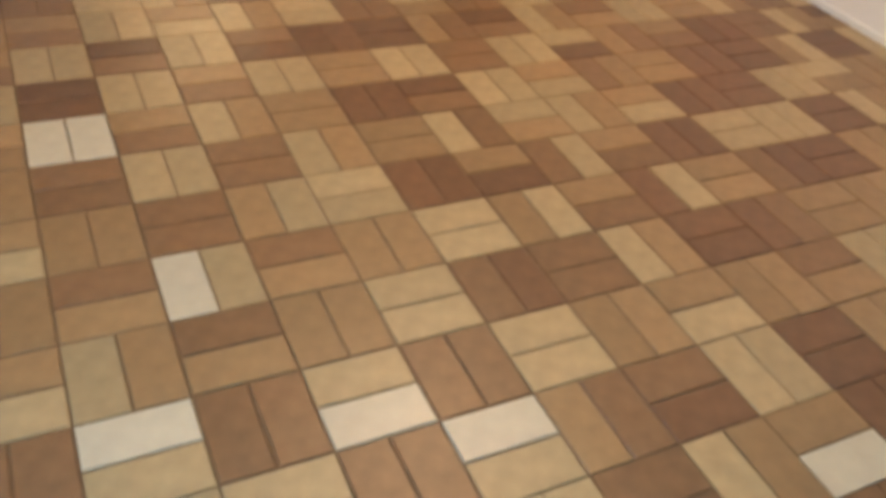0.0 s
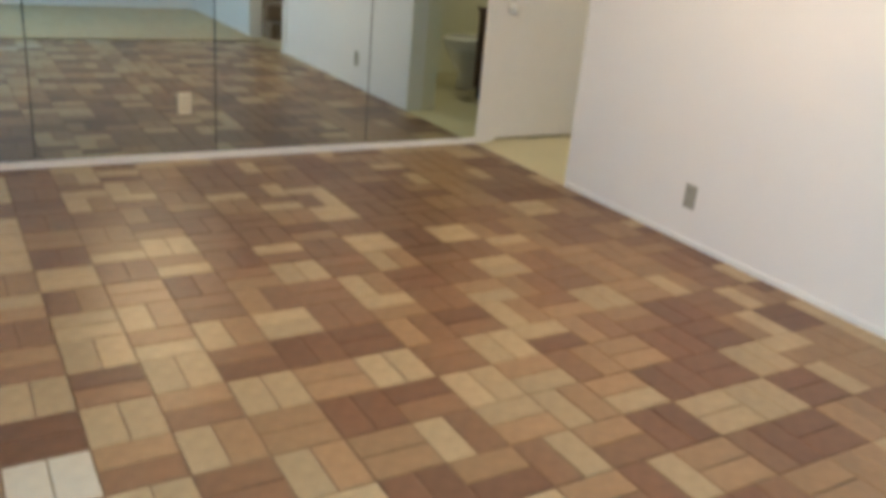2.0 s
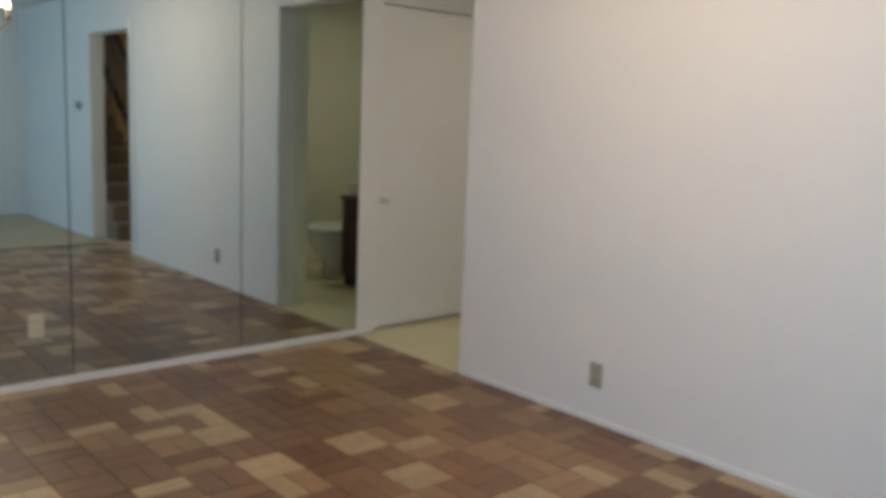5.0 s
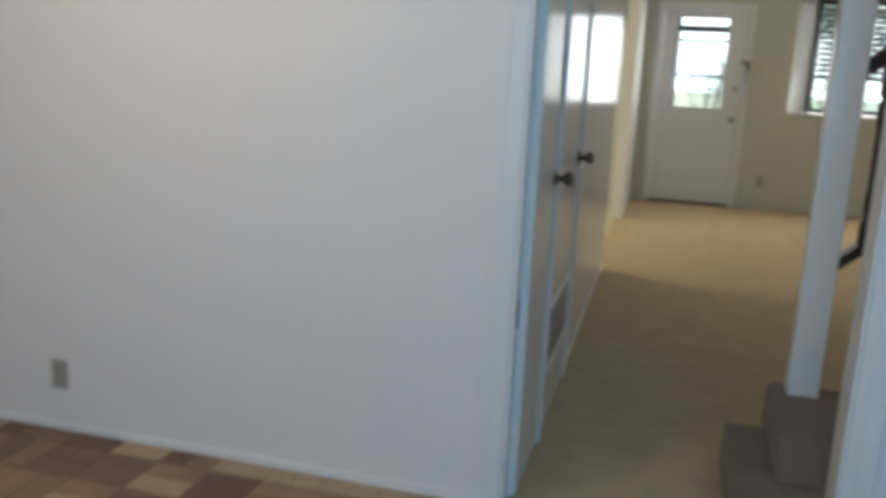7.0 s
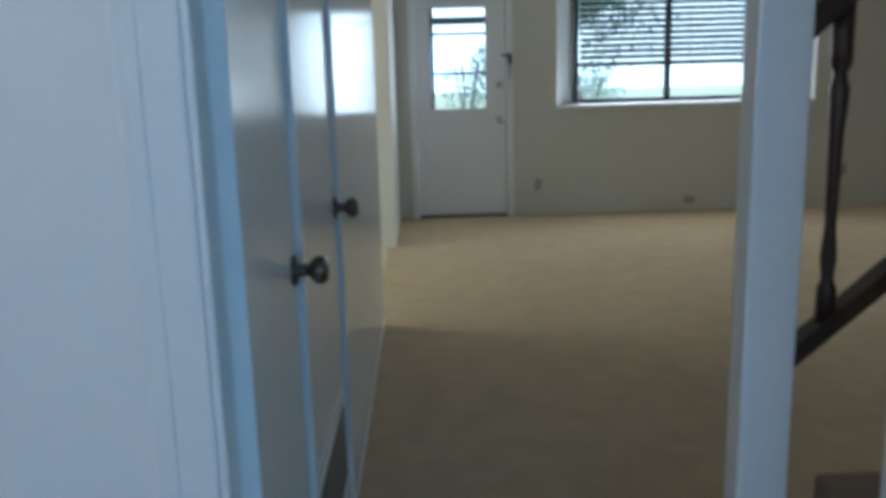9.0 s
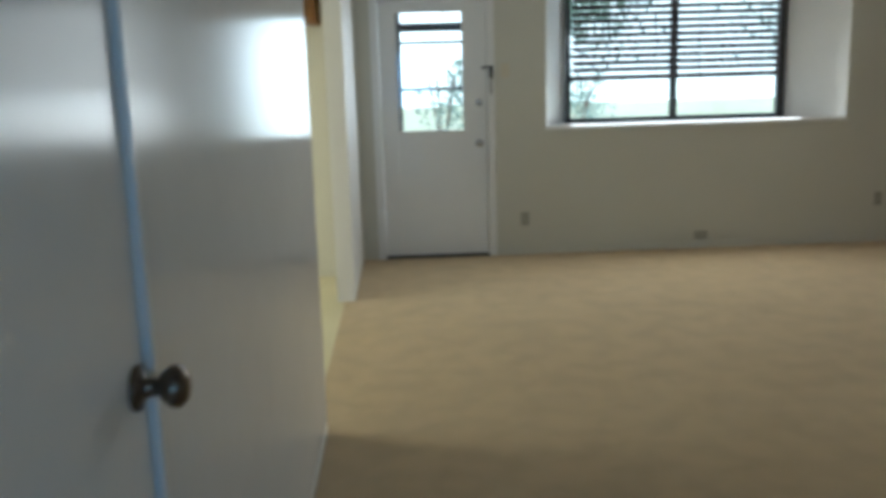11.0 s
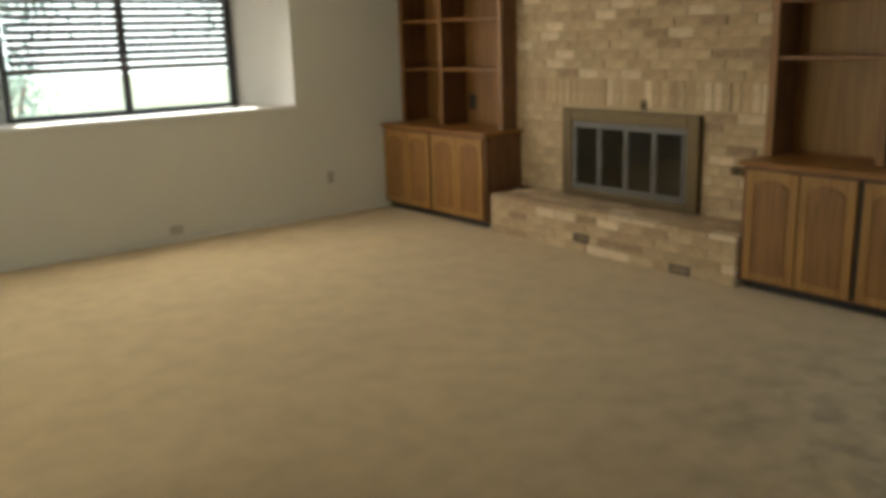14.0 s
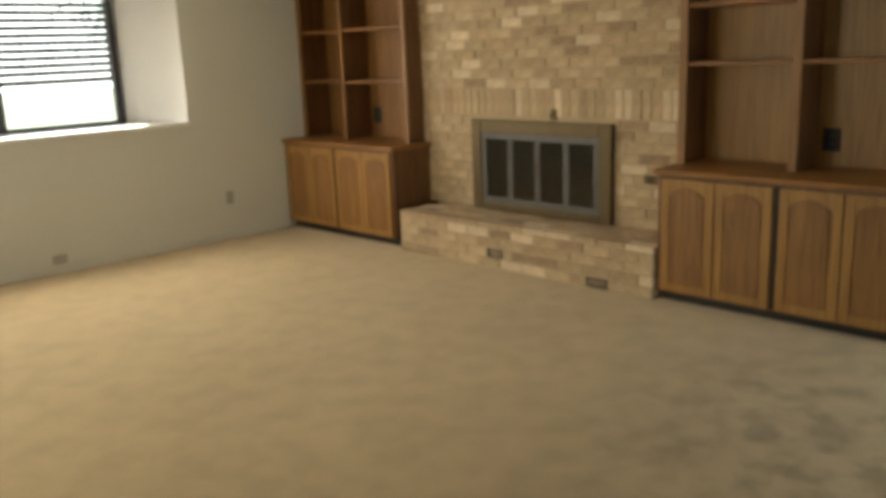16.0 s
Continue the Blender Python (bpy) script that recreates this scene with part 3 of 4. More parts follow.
def loft(rings):
    bm = bmesh.new()
    vr = [[bm.verts.new((x, y, z)) for x, y in pts] for pts, z in rings]
    for a, b in zip(vr, vr[1:]):
        for k in range(len(a)):
            bm.faces.new((a[k], a[(k + 1) % len(a)], b[(k + 1) % len(a)], b[k]))
    bm.faces.new(vr[0])
    bm.faces.new(vr[-1])
    for f in bm.faces:
        f.smooth = len(f.verts) == 4
    return bm
TX, TY = -1.9, 0.97
part("bowl", loft([(oval(TX, TY + 0.13, 0.11, 0.22), 0), (oval(TX, TY + 0.13, 0.1, 0.21), 0.12), (oval(TX, TY + 0.07, 0.16, 0.27), 0.3), (oval(TX, TY + 0.06, 0.19, 0.29), 0.39)]), PORCELAIN, wc)
part("lid", loft([(oval(TX, TY, 0.195, 0.245), 0.392), (oval(TX, TY, 0.195, 0.245), 0.425), (oval(TX, TY, 0.16, 0.2), 0.44)]), PORCELAIN, wc)
part("pedestal", boxes((TX - 0.09, TX + 0.09, TY + 0.22, TY + 0.45, 0.0, 0.379), bevel=0.02), PORCELAIN, wc)
part("tank", boxes((TX - 0.2, TX + 0.2, TY + 0.27, TY + 0.47, 0.38, 0.74), bevel=0.02), PORCELAIN, wc)
part("tank_lid", boxes((TX - 0.21, TX + 0.21, TY + 0.26, TY + 0.48, 0.742, 0.775), bevel=0.01), PORCELAIN, wc)
part("flush_handle", tube([(TX - 0.15, TY + 0.27, 0.68), (TX - 0.15, TY + 0.24, 0.68), (TX - 0.09, TY + 0.24, 0.675)], 0.006), CHROME, wc)
vn = thing("vanity", "dark wooden bathroom vanity beside the toilet", "vanity")
part("body", boxes((-2.76, -2.24, 0.83, 1.5, 0.08, 0.695), bevel=0.004), VANITYWOOD, vn)
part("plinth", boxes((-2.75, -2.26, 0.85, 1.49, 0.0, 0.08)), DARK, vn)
for y0 in (0.85, 1.175):
    d = part("door", boxes((-2.239, -2.222, y0, y0 + 0.3, 0.12, 0.67), bevel=0.004), VANITYWOOD, vn)
    part("handle", tube([(-2.21, y0 + 0.2, 0.45), (-2.21, y0 + 0.2, 0.55)], 0.005), CHROME, d)
part("top", boxes((-2.77, -2.215, 0.82, 1.51, 0.6955, 0.72), bevel=0.006), VANITYWOOD, vn)

# ---- kitchen seen past the hall wall ----
kc = thing("kitchen_cabinet", "brown wooden upper cabinet on the kitchen wall", "cabinet")
part("body", boxes((-1.4, -0.2, 6.3, 6.619, 1.87, 2.43), bevel=0.004), OAK, kc)
for x0 in (-1.38, -0.98, -0.58):
    d = part("door", boxes((x0, x0 + 0.36, 6.282, 6.299, 1.9, 2.4), bevel=0.005), OAK, kc)
    part("handle", tube([(x0 + 0.32, 6.27, 1.95), (x0 + 0.32, 6.27, 2.03)], 0.005), BRASS, d)
one("baseboard", boxes((-3.7, -0.12, 6.605, 6.619, -0.002, 0.06), bevel=0.003), CREAM, "painted kitchen baseboard", "baseboard")
kw = thing("window_kitchen", "kitchen window with white frame", "window", kind="structure")
for bx in ((-3.84, -3.8, 4.0, 4.05, 1.0, 2.1), (-3.84, -3.8, 5.35, 5.4, 1.0, 2.1), (-3.84, -3.8, 4.05, 5.35, 1.0, 1.05), (-3.84, -3.8, 4.05, 5.35, 2.05, 2.1), (-3.84, -3.8, 4.05, 5.35, 1.53, 1.57)):
    part("frame", boxes(bx, bevel=0.003), TRIM, kw)
g = part("pane", boxes((-3.824, -3.82, 4.05, 5.35, 1.05, 2.05)), CLEAR, kw)
g.visible_shadow = False

# ---- front door ----
fd = thing("front_door", "white front door with a glazed upper half", "door")
GX, GXR, GZ, GZT = 0.335, 0.88, 1.045, 2.0
Y0, Y1 = YN + 0.03, YN + 0.072
part("stile", boxes((0.203, GX, Y0, Y1, 0.02, 2.075), bevel=0.003), TRIM, fd)
part("stile", boxes((GXR, 1.062, Y0, Y1, 0.02, 2.075), bevel=0.003), TRIM, fd)
part("lower_panel", boxes((GX, GXR, Y0 + 0.001, Y1 - 0.001, 0.02, GZ)), TRIM, fd)
part("top_rail", boxes((GX, GXR, Y0 + 0.001, Y1 - 0.001, GZT, 2.075)), TRIM, fd)
for bx in ((GX - 0.012, GX + 0.01, Y0 - 0.008, Y0 + 0.004, GZ - 0.012, GZT + 0.012), (GXR - 0.01, GXR + 0.012, Y0 - 0.008, Y0 + 0.004, GZ - 0.012, GZT + 0.012), (GX + 0.01, GXR - 0.01, Y0 - 0.008, Y0 + 0.004, GZ - 0.012, GZ + 0.01), (GX + 0.01, GXR - 0.01, Y0 - 0.008, Y0 + 0.004, GZT - 0.01, GZT + 0.012)):
    part("glazing_bead", boxes(bx, bevel=0.003), TRIM, fd)
g = part("pane", boxes((GX, GXR, Y0 + 0.018, Y0 + 0.022, GZ, GZT)), CLEAR, fd)
g.visible_shadow = False
knob_on(fd, (0.997, Y0, 0.94), "y", -1, CHROME, "chrome knob")
part("deadbolt", lathe([(0.026, 0.0), (0.026, -0.01), (0.02, -0.016), (0.012, -0.018)], (0.998, Y0, 1.27), "y"), CHROME, fd, "chrome deadbolt")
part("thumb_turn", boxes((0.994, 1.002, Y0 - 0.035, Y0 - 0.016, 1.255, 1.285), bevel=0.002), CHROME, fd)
# dark strip paints the shaded crack at the foot of the door
part("crack_shade", boxes((0.205, 1.06, Y0 - 0.004, Y1, 0.004, 0.019)), DARK, fd, "dark strip painted as the shaded crack under the door")
fr = thing("door_frame", "white frame round the front door", "door frame", kind="structure")
for bx in ((DX0 - 0.05, DX0 + 0.014, YN - 0.012, YN + 0.139, 0, DTOP + 0.05), (DX1 - 0.014, DX1 + 0.05, YN - 0.012, YN + 0.139, 0, DTOP + 0.05), (DX0 + 0.014, DX1 - 0.014, YN - 0.012, YN + 0.139, DTOP - 0.02, DTOP + 0.05)):
    part("jamb", boxes(bx, bevel=0.004), TRIM, fr)
part("threshold", boxes((DX0 + 0.014, DX1 - 0.014, YN - 0.02, YN + 0.2, 0.0005, 0.003)), BRONZE, fr, "dark metal threshold")
sl = thing("security_latch", "dark metal security latch on the door frame", "latch")
part("bracket", boxes((1.085, 1.115, YN - 0.03, YN - 0.0125, 1.47, 1.56), bevel=0.004), DARK, sl)
part("arm", tube([(1.1, YN - 0.03, 1.545), (1.06, YN - 0.045, 1.55), (1.02, YN - 0.03, 1.545)], 0.008), DARK, sl)
part("chain", tube([(1.1, YN - 0.022, 1.47), (1.098, YN - 0.024, 1.4), (1.1, YN - 0.022, 1.33)], 0.005), KNOB, sl)
sd = thing("storm_door", "dark framed storm door behind the front door", "storm door")
for bx in ((0.2, 0.38, YN + 0.165, YN + 0.19, 0.01, 2.1), (0.93, 1.07, YN + 0.165, YN + 0.19, 0.01, 2.1), (0.38, 0.93, YN + 0.165, YN + 0.19, 1.85, 1.92), (0.38, 0.93, YN + 0.165, YN + 0.19, 0.01, 0.9), (0.38, 0.93, YN + 0.17, YN + 0.185, 1.375, 1.402), (0.38, 0.93, YN + 0.17, YN + 0.185, 1.75, 1.775)):
    part("bar", boxes(bx, bevel=0.002), BRONZE if bx[0] > 0.3 and bx[5] > 1 else STEEL, sd)

# ---- front window and blinds ----
w1 = thing("window_1", "dark bronze framed window in the splayed recess", "window", kind="structure")
XMID = 0.5 * (GX0 + GX1) - 0.01
for bx in ((GX0, GX0 + 0.045, YG, YG + 0.05, SILL, WHEAD), (GX1 - 0.055, GX1, YG - 0.02, YG + 0.05, SILL, WHEAD), (GX0 + 0.045, GX1 - 0.055, YG, YG + 0.05, SILL, SILL + 0.035), (GX0 + 0.045, GX1 - 0.055, YG, YG + 0.05, WHEAD - 0.04, WHEAD), (XMID - 0.03, XMID + 0.03, YG, YG + 0.05, SILL + 0.035, WHEAD - 0.04)):
    part("frame", boxes(bx, bevel=0.004), BRONZE, w1)
for a, b in ((GX0 + 0.045, XMID - 0.03), (XMID + 0.03, GX1 - 0.055)):
    part("meeting_rail", boxes((a, b, YG + 0.005, YG + 0.045, 1.415, 1.45), bevel=0.003), BRONZE, w1)
    g = part("pane", boxes((a, b, YG + 0.022, YG + 0.026, SILL + 0.035, WHEAD - 0.04)), CLEAR, w1)
    g.visible_shadow = False
for a, b in ((GX0 + 0.05, XMID - 0.012), (XMID + 0.012, GX1 - 0.06)):
    bl = thing("window_blind", "brown slatted window blind half lowered", "blind", group="blinds in the front window")
    for k in range(12):
        z = 1.505 + k * 0.0575
        part("slat", prism([(YG - 0.062, z - 0.021), (YG - 0.041, z + 0.001), (YG - 0.024, z + 0.017), (YG - 0.024, z + 0.021), (YG - 0.042, z + 0.005), (YG - 0.064, z - 0.017)], "x", a, b), SLAT, bl)
    part("bottom_rail", boxes((a, b, YG - 0.066, YG - 0.016, 1.43, 1.462), bevel=0.004), SLAT, bl)
    part("head_rail", boxes((a, b, YG - 0.07, YG - 0.01, WHEAD - 0.06, WHEAD - 0.001), bevel=0.004), SLAT, bl)
    for q in (0.2, 0.8):
        x = a + q * (b - a)
        part("cord", tube([(x, YG - 0.07, 1.45), (x, YG - 0.07, WHEAD - 0.05)], 0.0025, 6), DARK, bl)

# ---- shelving and base cabinets ----
XC, XU, XB = 5.0, 5.25, 5.555       # cabinet front, shelf front, back
TOPZ = 0.82

def arched(y0, y1, z0, z1, rise, n=12):
    """A door panel outline with a shallow arched head."""
    pts = [(y0, z0), (y1, z0)]
    for k in range(n + 1):
        u = k / n
        pts.append((y1 + (y0 - y1) * u, z1 - rise + rise * math.sin(math.pi * u) ** 0.7))
    return pts


def cabinet_door(parent, y0, y1):
    z0, z1 = 0.075, 0.765
    f = 0.052
    d = part("door", boxes((XC - 0.011, XC - 0.001, y0, y1, z0, z1), bevel=0.002), OAK, parent)
    for bx in ((XC - 0.02, XC - 0.0111, y0, y0 + f, z0, z1), (XC - 0.02, XC - 0.0111, y1 - f, y1, z0, z1), (XC - 0.02, XC - 0.0111, y0 + f, y1 - f, z0, z0 + f)):
        part("rail", boxes(bx, bevel=0.004), OAKF, d)
    # head rail with an arch cut from its lower edge
    n = 12
    pts = [(y1 - f, z1), (y0 + f, z1)]
    for k in range(n + 1):
        u = k / n
        pts.append((y0 + f + (y1 - y0 - 2 * f) * u, z1 - 0.1 + 0.055 * math.sin(math.pi * u) ** 0.6))
    part("arched_rail", prism(pts, "x", XC - 0.02, XC - 0.0111), OAKF, d)
    part("panel", prism(arched(y0 + f + 0.014, y1 - f - 0.014, z0 + f + 0.014, z1 - 0.062, 0.05), "x", XC - 0.0165, XC - 0.0108), OAK, d, "raised arched panel")
    return d


def base_cabinet(y0, y1, label):
    c = thing("base_cabinet", label, "cabinet", group="cabinets beside the fireplace")
    # body in dark oak, which colours in the shade between the doors
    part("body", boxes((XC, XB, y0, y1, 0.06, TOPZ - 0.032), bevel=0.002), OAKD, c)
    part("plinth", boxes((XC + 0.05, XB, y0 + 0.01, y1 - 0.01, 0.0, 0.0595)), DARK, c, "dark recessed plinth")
    # flat dark strip stands in for deep shade at the centre
    part("joint_shade", boxes((XC - 0.002, XC - 0.0005, (y0 + y1) / 2 - 0.011, (y0 + y1) / 2 + 0.011, 0.08, TOPZ - 0.05)), DARK, c, "dark strip painted as shade between the door pairs")
    w = (y1 - y0 - 0.03 * 2 - 0.03) / 4
    ys = [y0 + 0.03, y0 + 0.03 + w, y0 + 0.06 + 2 * w, y0 + 0.06 + 3 * w]
    for a in ys:
        cabinet_door(c, a + 0.004, a + w - 0.004)
    return c


def shelf_unit(y0, y1, div, shelves, label, back):
    u = thing("bookcase", label, "bookcase", group="bookcases beside the fireplace")
    z0 = TOPZ + 0.001
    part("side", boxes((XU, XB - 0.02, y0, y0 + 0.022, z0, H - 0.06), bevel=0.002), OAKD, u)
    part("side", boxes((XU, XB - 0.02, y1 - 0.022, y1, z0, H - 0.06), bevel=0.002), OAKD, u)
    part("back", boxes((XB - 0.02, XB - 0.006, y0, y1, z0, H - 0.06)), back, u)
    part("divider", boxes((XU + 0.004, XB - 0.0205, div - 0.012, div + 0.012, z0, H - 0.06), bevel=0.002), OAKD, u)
    for a, b in ((y0, y0 + 0.05), (y1 - 0.05, y1), (div - 0.025, div + 0.025)):
        part("face_stile", boxes((XU - 0.02, XU - 0.0005, a, b, z0, H - 0.06), bevel=0.003), OAK, u)
    part("face_rail", boxes((XU - 0.019, XU - 0.0005, y0 + 0.05, y1 - 0.05, H - 0.15, H - 0.06), bevel=0.003), OAKH, u)
    for a, b in ((y0 + 0.022, div - 0.012), (div + 0.012, y1 - 0.022)):
        for z in shelves:
            part("shelf", boxes((XU + 0.008, XB - 0.0205, a + 0.001, b - 0.001, z - 0.011, z + 0.011), bevel=0.002), OAKH, u)
    part("cornice", boxes((XU - 0.04, XB - 0.006, y0, y1, H - 0.0595, H - 0.001), bevel=0.006), OAKH, u)
    return u


def worktop(y0, y1):
    return tagged(new("cabinet_top", mesh_of("cabinet_top", boxes((XC - 0.035, XB, y0, y1, TOPZ - 0.0315, TOPZ), bevel=0.008), OAKH)), "oak cabinet top with a rounded front edge", "cabinet top", "tops beside the fireplace")


YL0, YL1 = 5.668, YN - 0.004
YR0, YR1 = 1.78, 3.252
base_cabinet(YL0, YL1, "oak base cabinet with four arched doors near the window")
worktop(YL0 - 0.02, YL1)
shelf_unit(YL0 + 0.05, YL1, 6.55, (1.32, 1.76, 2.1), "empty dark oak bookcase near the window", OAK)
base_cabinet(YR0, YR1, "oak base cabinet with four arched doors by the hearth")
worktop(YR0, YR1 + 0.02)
# golden oak for this back puts the light on it into the colour
shelf_unit(YR0, YR1 + 0.012, 2.545, (1.425, 1.765, 2.1), "empty dark oak bookcase by the hearth, back coloured as lit", OAKF)
for yy, zz in ((6.45, 1.015), (2.45, 0.975)):
    o = thing("wall_outlet", "black outlet on the back of the bookcase", "outlet")
    part("plate", boxes((XB - 0.027, XB - 0.0205, yy - 0.05, yy + 0.05, zz - 0.066, zz + 0.066), bevel=0.0015), DARK, o)
    for c in (-0.026, 0.026):
        part("socket", boxes((XB - 0.029, XB - 0.0271, yy - 0.015, yy + 0.015, zz + c - 0.013, zz + c + 0.013), bevel=0.001), BRONZE, o)

# ---- fireplace doors ----
FX = 5.405                          # face of the chimney breast
fp = thing("fireplace_doors", "antique brass fireplace surround with four smoked glass doors", "fireplace")
FY0, FY1, FZ0, FZ1 = 3.84, 5.14, 0.332, 1.03
fw = 0.1
for bx in ((FX - 0.045, FX + 0.01, FY0, FY0 + fw, FZ0, FZ1), (FX - 0.045, FX + 0.01, FY1 - fw, FY1, FZ0, FZ1), (FX - 0.045, FX + 0.01, FY0 + fw, FY1 - fw, FZ1 - fw, FZ1), (FX - 0.045, FX + 0.01, FY0 + fw, FY1 - fw, FZ0, FZ0 + 0.06)):
    part("frame", boxes(bx, bevel=0.01), BRASS, fp)
iy0, iy1, iz0, iz1 = FY0 + fw, FY1 - fw, FZ0 + 0.06, FZ1 - fw
part("inner_frame", boxes((FX - 0.03, FX - 0.01, iy0, iy1, iz1 - 0.03, iz1), (FX - 0.03, FX - 0.01, iy0, iy1, iz0, iz0 + 0.03), (FX - 0.03, FX - 0.01, iy0, iy0 + 0.025, iz0 + 0.03, iz1 - 0.03), (FX - 0.03, FX - 0.01, iy1 - 0.025, iy1, iz0 + 0.03, iz1 - 0.03)), STEEL, fp)
pw = (iy1 - iy0 - 0.05) / 4
for k in range(4):
    a = iy0 + 0.025 + k * pw
    d = part("door", boxes((FX - 0.036, FX - 0.016, a + 0.002, a + 0.022, iz0 + 0.03, iz1 - 0.03), (FX - 0.036, FX - 0.016, a + pw - 0.022, a + pw - 0.002, iz0 + 0.03, iz1 - 0.03), (FX - 0.036, FX - 0.016, a + 0.022, a + pw - 0.022, iz0 + 0.03, iz0 + 0.045), (FX - 0.036, FX - 0.016, a + 0.022, a + pw - 0.022, iz1 - 0.045, iz1 - 0.03)), STEEL, fp)
    part("pane", boxes((FX - 0.028, FX - 0.024, a + 0.022, a + pw - 0.022, iz0 + 0.045, iz1 - 0.045)), SMOKED, d)
    if k in (1, 2):
        hy = a + (pw - 0.012 if k == 1 else 0.012)
        part("handle", tube([(FX - 0.036, hy, 0.68), (FX - 0.052, hy, 0.68), (FX - 0.052, hy, 0.74), (FX - 0.036, hy, 0.74)], 0.005, 8), BRASS, d)
dp = thing("damper_handle", "small brown metal damper pull in the brickwork", "damper")
part("plate", boxes((FX - 0.012, FX + 0.004, 4.33, 4.38, 1.04, 1.12), bevel=0.003), BRASS, dp)
part("pull", tube([(FX - 0.012, 4.355, 1.08), (FX - 0.05, 4.355, 1.075)], 0.008), BRASS, dp)

gv = thing("gas_valve", "small bronze gas key plate beside the fireplace", "gas valve")
part("plate", boxes((FX - 0.012, FX + 0.004, 3.5, 3.6, 0.64, 0.7), bevel=0.003), BRASS, gv)
part("socket", lathe([(0.014, 0.0), (0.014, -0.008), (0.008, -0.009)], (FX - 0.012, 3.55, 0.67), "x"), DARK, gv)

# ---- outdoors ----
one("ground", boxes((-60, 80, YN + 0.2, 120, -0.35, -0.2)), LAWN, "sunlit lawn in front of the house", "ground")
one("ground_south", boxes((-60, 80, -90, YS - 0.13, -0.35, -0.15)), LAWN, "lawn behind the house", "ground")
one("ground_west", boxes((-70, -3.95, YS - 0.13, YN + 0.2, -0.35, -0.2)), LAWN, "lawn beside the house", "ground")
one("ground_east", boxes((3.43, 80, YS - 0.13, -0.001, -0.35, -0.18), (5.71, 80, -0.001, YN + 0.2, -0.35, -0.18)), LAWN, "lawn beside the living room", "ground")
# made-up pale slab that reflects sun to brighten the ground outside
one("bright_slab", boxes((-2.5, 7.5, YN + 1.6, 16, -0.2, -0.12)), PALESLAB, "pale slab added to whiten the ground outside", "drive")
rng = random.Random(4)


def leaves(parent, cx, cy, cz, rx, ry, rz, count, size):
    """A crown: many small bent leaves scattered in uneven clumps."""
    vs, fs = [], []
    clumps = [(rng.uniform(-0.7, 0.7), rng.uniform(-0.7, 0.7), rng.uniform(-0.7, 0.7), rng.uniform(0.25, 0.5)) for _ in range(14)]
    for k in range(count):
        a, b, c, r = rng.choice(clumps)
        p = Vector((cx + rx * (a + rng.gauss(0, r * 0.6)), cy + ry * (b + rng.gauss(0, r * 0.6)), cz + rz * (c + rng.gauss(0, r * 0.6))))
        m = Euler((rng.uniform(0, 6.3), rng.uniform(0, 6.3), rng.uniform(0, 6.3))).to_matrix()
        i = len(vs)
        for q in ((-size, 0, 0), (0, size * 0.5, size * 0.15), (size, 0, 0), (0, -size * 0.5, size * 0.15)):
            vs.append(p + m @ Vector(q))
        fs.append((i, i + 1, i + 2, i + 3))
    me = bpy.data.meshes.new("crown")
    me.from_pydata([tuple(v) for v in vs], [], fs)
    me.materials.append(LEAF)
    ob = new("crown", me)
    ob.parent = parent
    return tagged(ob, kind="stuff")


def tree(x, y, h, spread, count):
    tr = thing("tree", "leafy green garden tree in sunlight", "tree", group="trees in front of the house")
    part("trunk", tube([(x, y, -0.25), (x + 0.08, y, h * 0.25), (x - 0.05, y + 0.1, h * 0.5), (x + 0.1, y, h * 0.75)], 0.11, 9), BARK, tr)
    for q in range(6):
        a = rng.uniform(0, 6.3)
        part("limb", tube([(x, y, h * (0.3 + 0.07 * q)), (x + 0.3 * spread * math.cos(a), y + 0.3 * spread * math.sin(a), h * (0.42 + 0.07 * q)), (x + 0.65 * spread * math.cos(a), y + 0.65 * spread * math.sin(a), h * (0.5 + 0.08 * q))], 0.04, 7), BARK, tr)
    leaves(tr, x, y, h * 0.66, spread, spread, h * 0.3, count, 0.1)


def shrub(x, y, h, spread, count):
    sh = thing("shrub", "pale green garden shrub in sunlight", "shrub", group="shrubs in front of the house")
    for q in range(4):
        a = 1.57 * q + rng.uniform(0, 1)
        part("stem", tube([(x, y, -0.22), (x + 0.15 * spread * math.cos(a), y + 0.15 * spread * math.sin(a), h * 0.4), (x + 0.5 * spread * math.cos(a), y + 0.5 * spread * math.sin(a), h * 0.8)], 0.015, 6), BARK, sh)
    leaves(sh, x, y, h * 0.6, spread, spread, h * 0.42, count, 0.045)


tree(3.5, 22, 5.8, 2.9, 4200)
tree(13.2, 24, 6.0, 2.9, 4200)
tree(-2.6, 20, 5.5, 2.2, 2600)
shrub(0.95, 12.5, 1.9, 0.42, 420)
shrub(2.95, 13.0, 1.55, 0.6, 520)
shrub(4.1, 19.0, 1.5, 0.9, 620)
# added wall that glows, so the view through the windows burns out
one("backdrop", boxes((-90, 100, 62, 62.3, -0.3, 40)), BACKGLOW, "glowing backdrop added beyond the garden to whiten the view", "backdrop")

# ---- brickwork of the chimney and hearth ----
CY0, CY1 = 3.266, 5.716
HX, HZ = 4.972, 0.33
HY0, HY1 = 3.262, 5.59
chim = one("chimney_breast", boxes((FX + 0.0045, 5.559, CY0, FY0 + 0.05, HZ, H - 0.001), (FX + 0.0045, 5.559, FY1 - 0.05, CY1, HZ, H - 0.001), (FX + 0.0045, 5.559, FY0 + 0.05, FY1 - 0.05, FZ1 - 0.05, H - 0.001)), MORTAR, "tan brick chimney breast with raised hearth", "chimney")
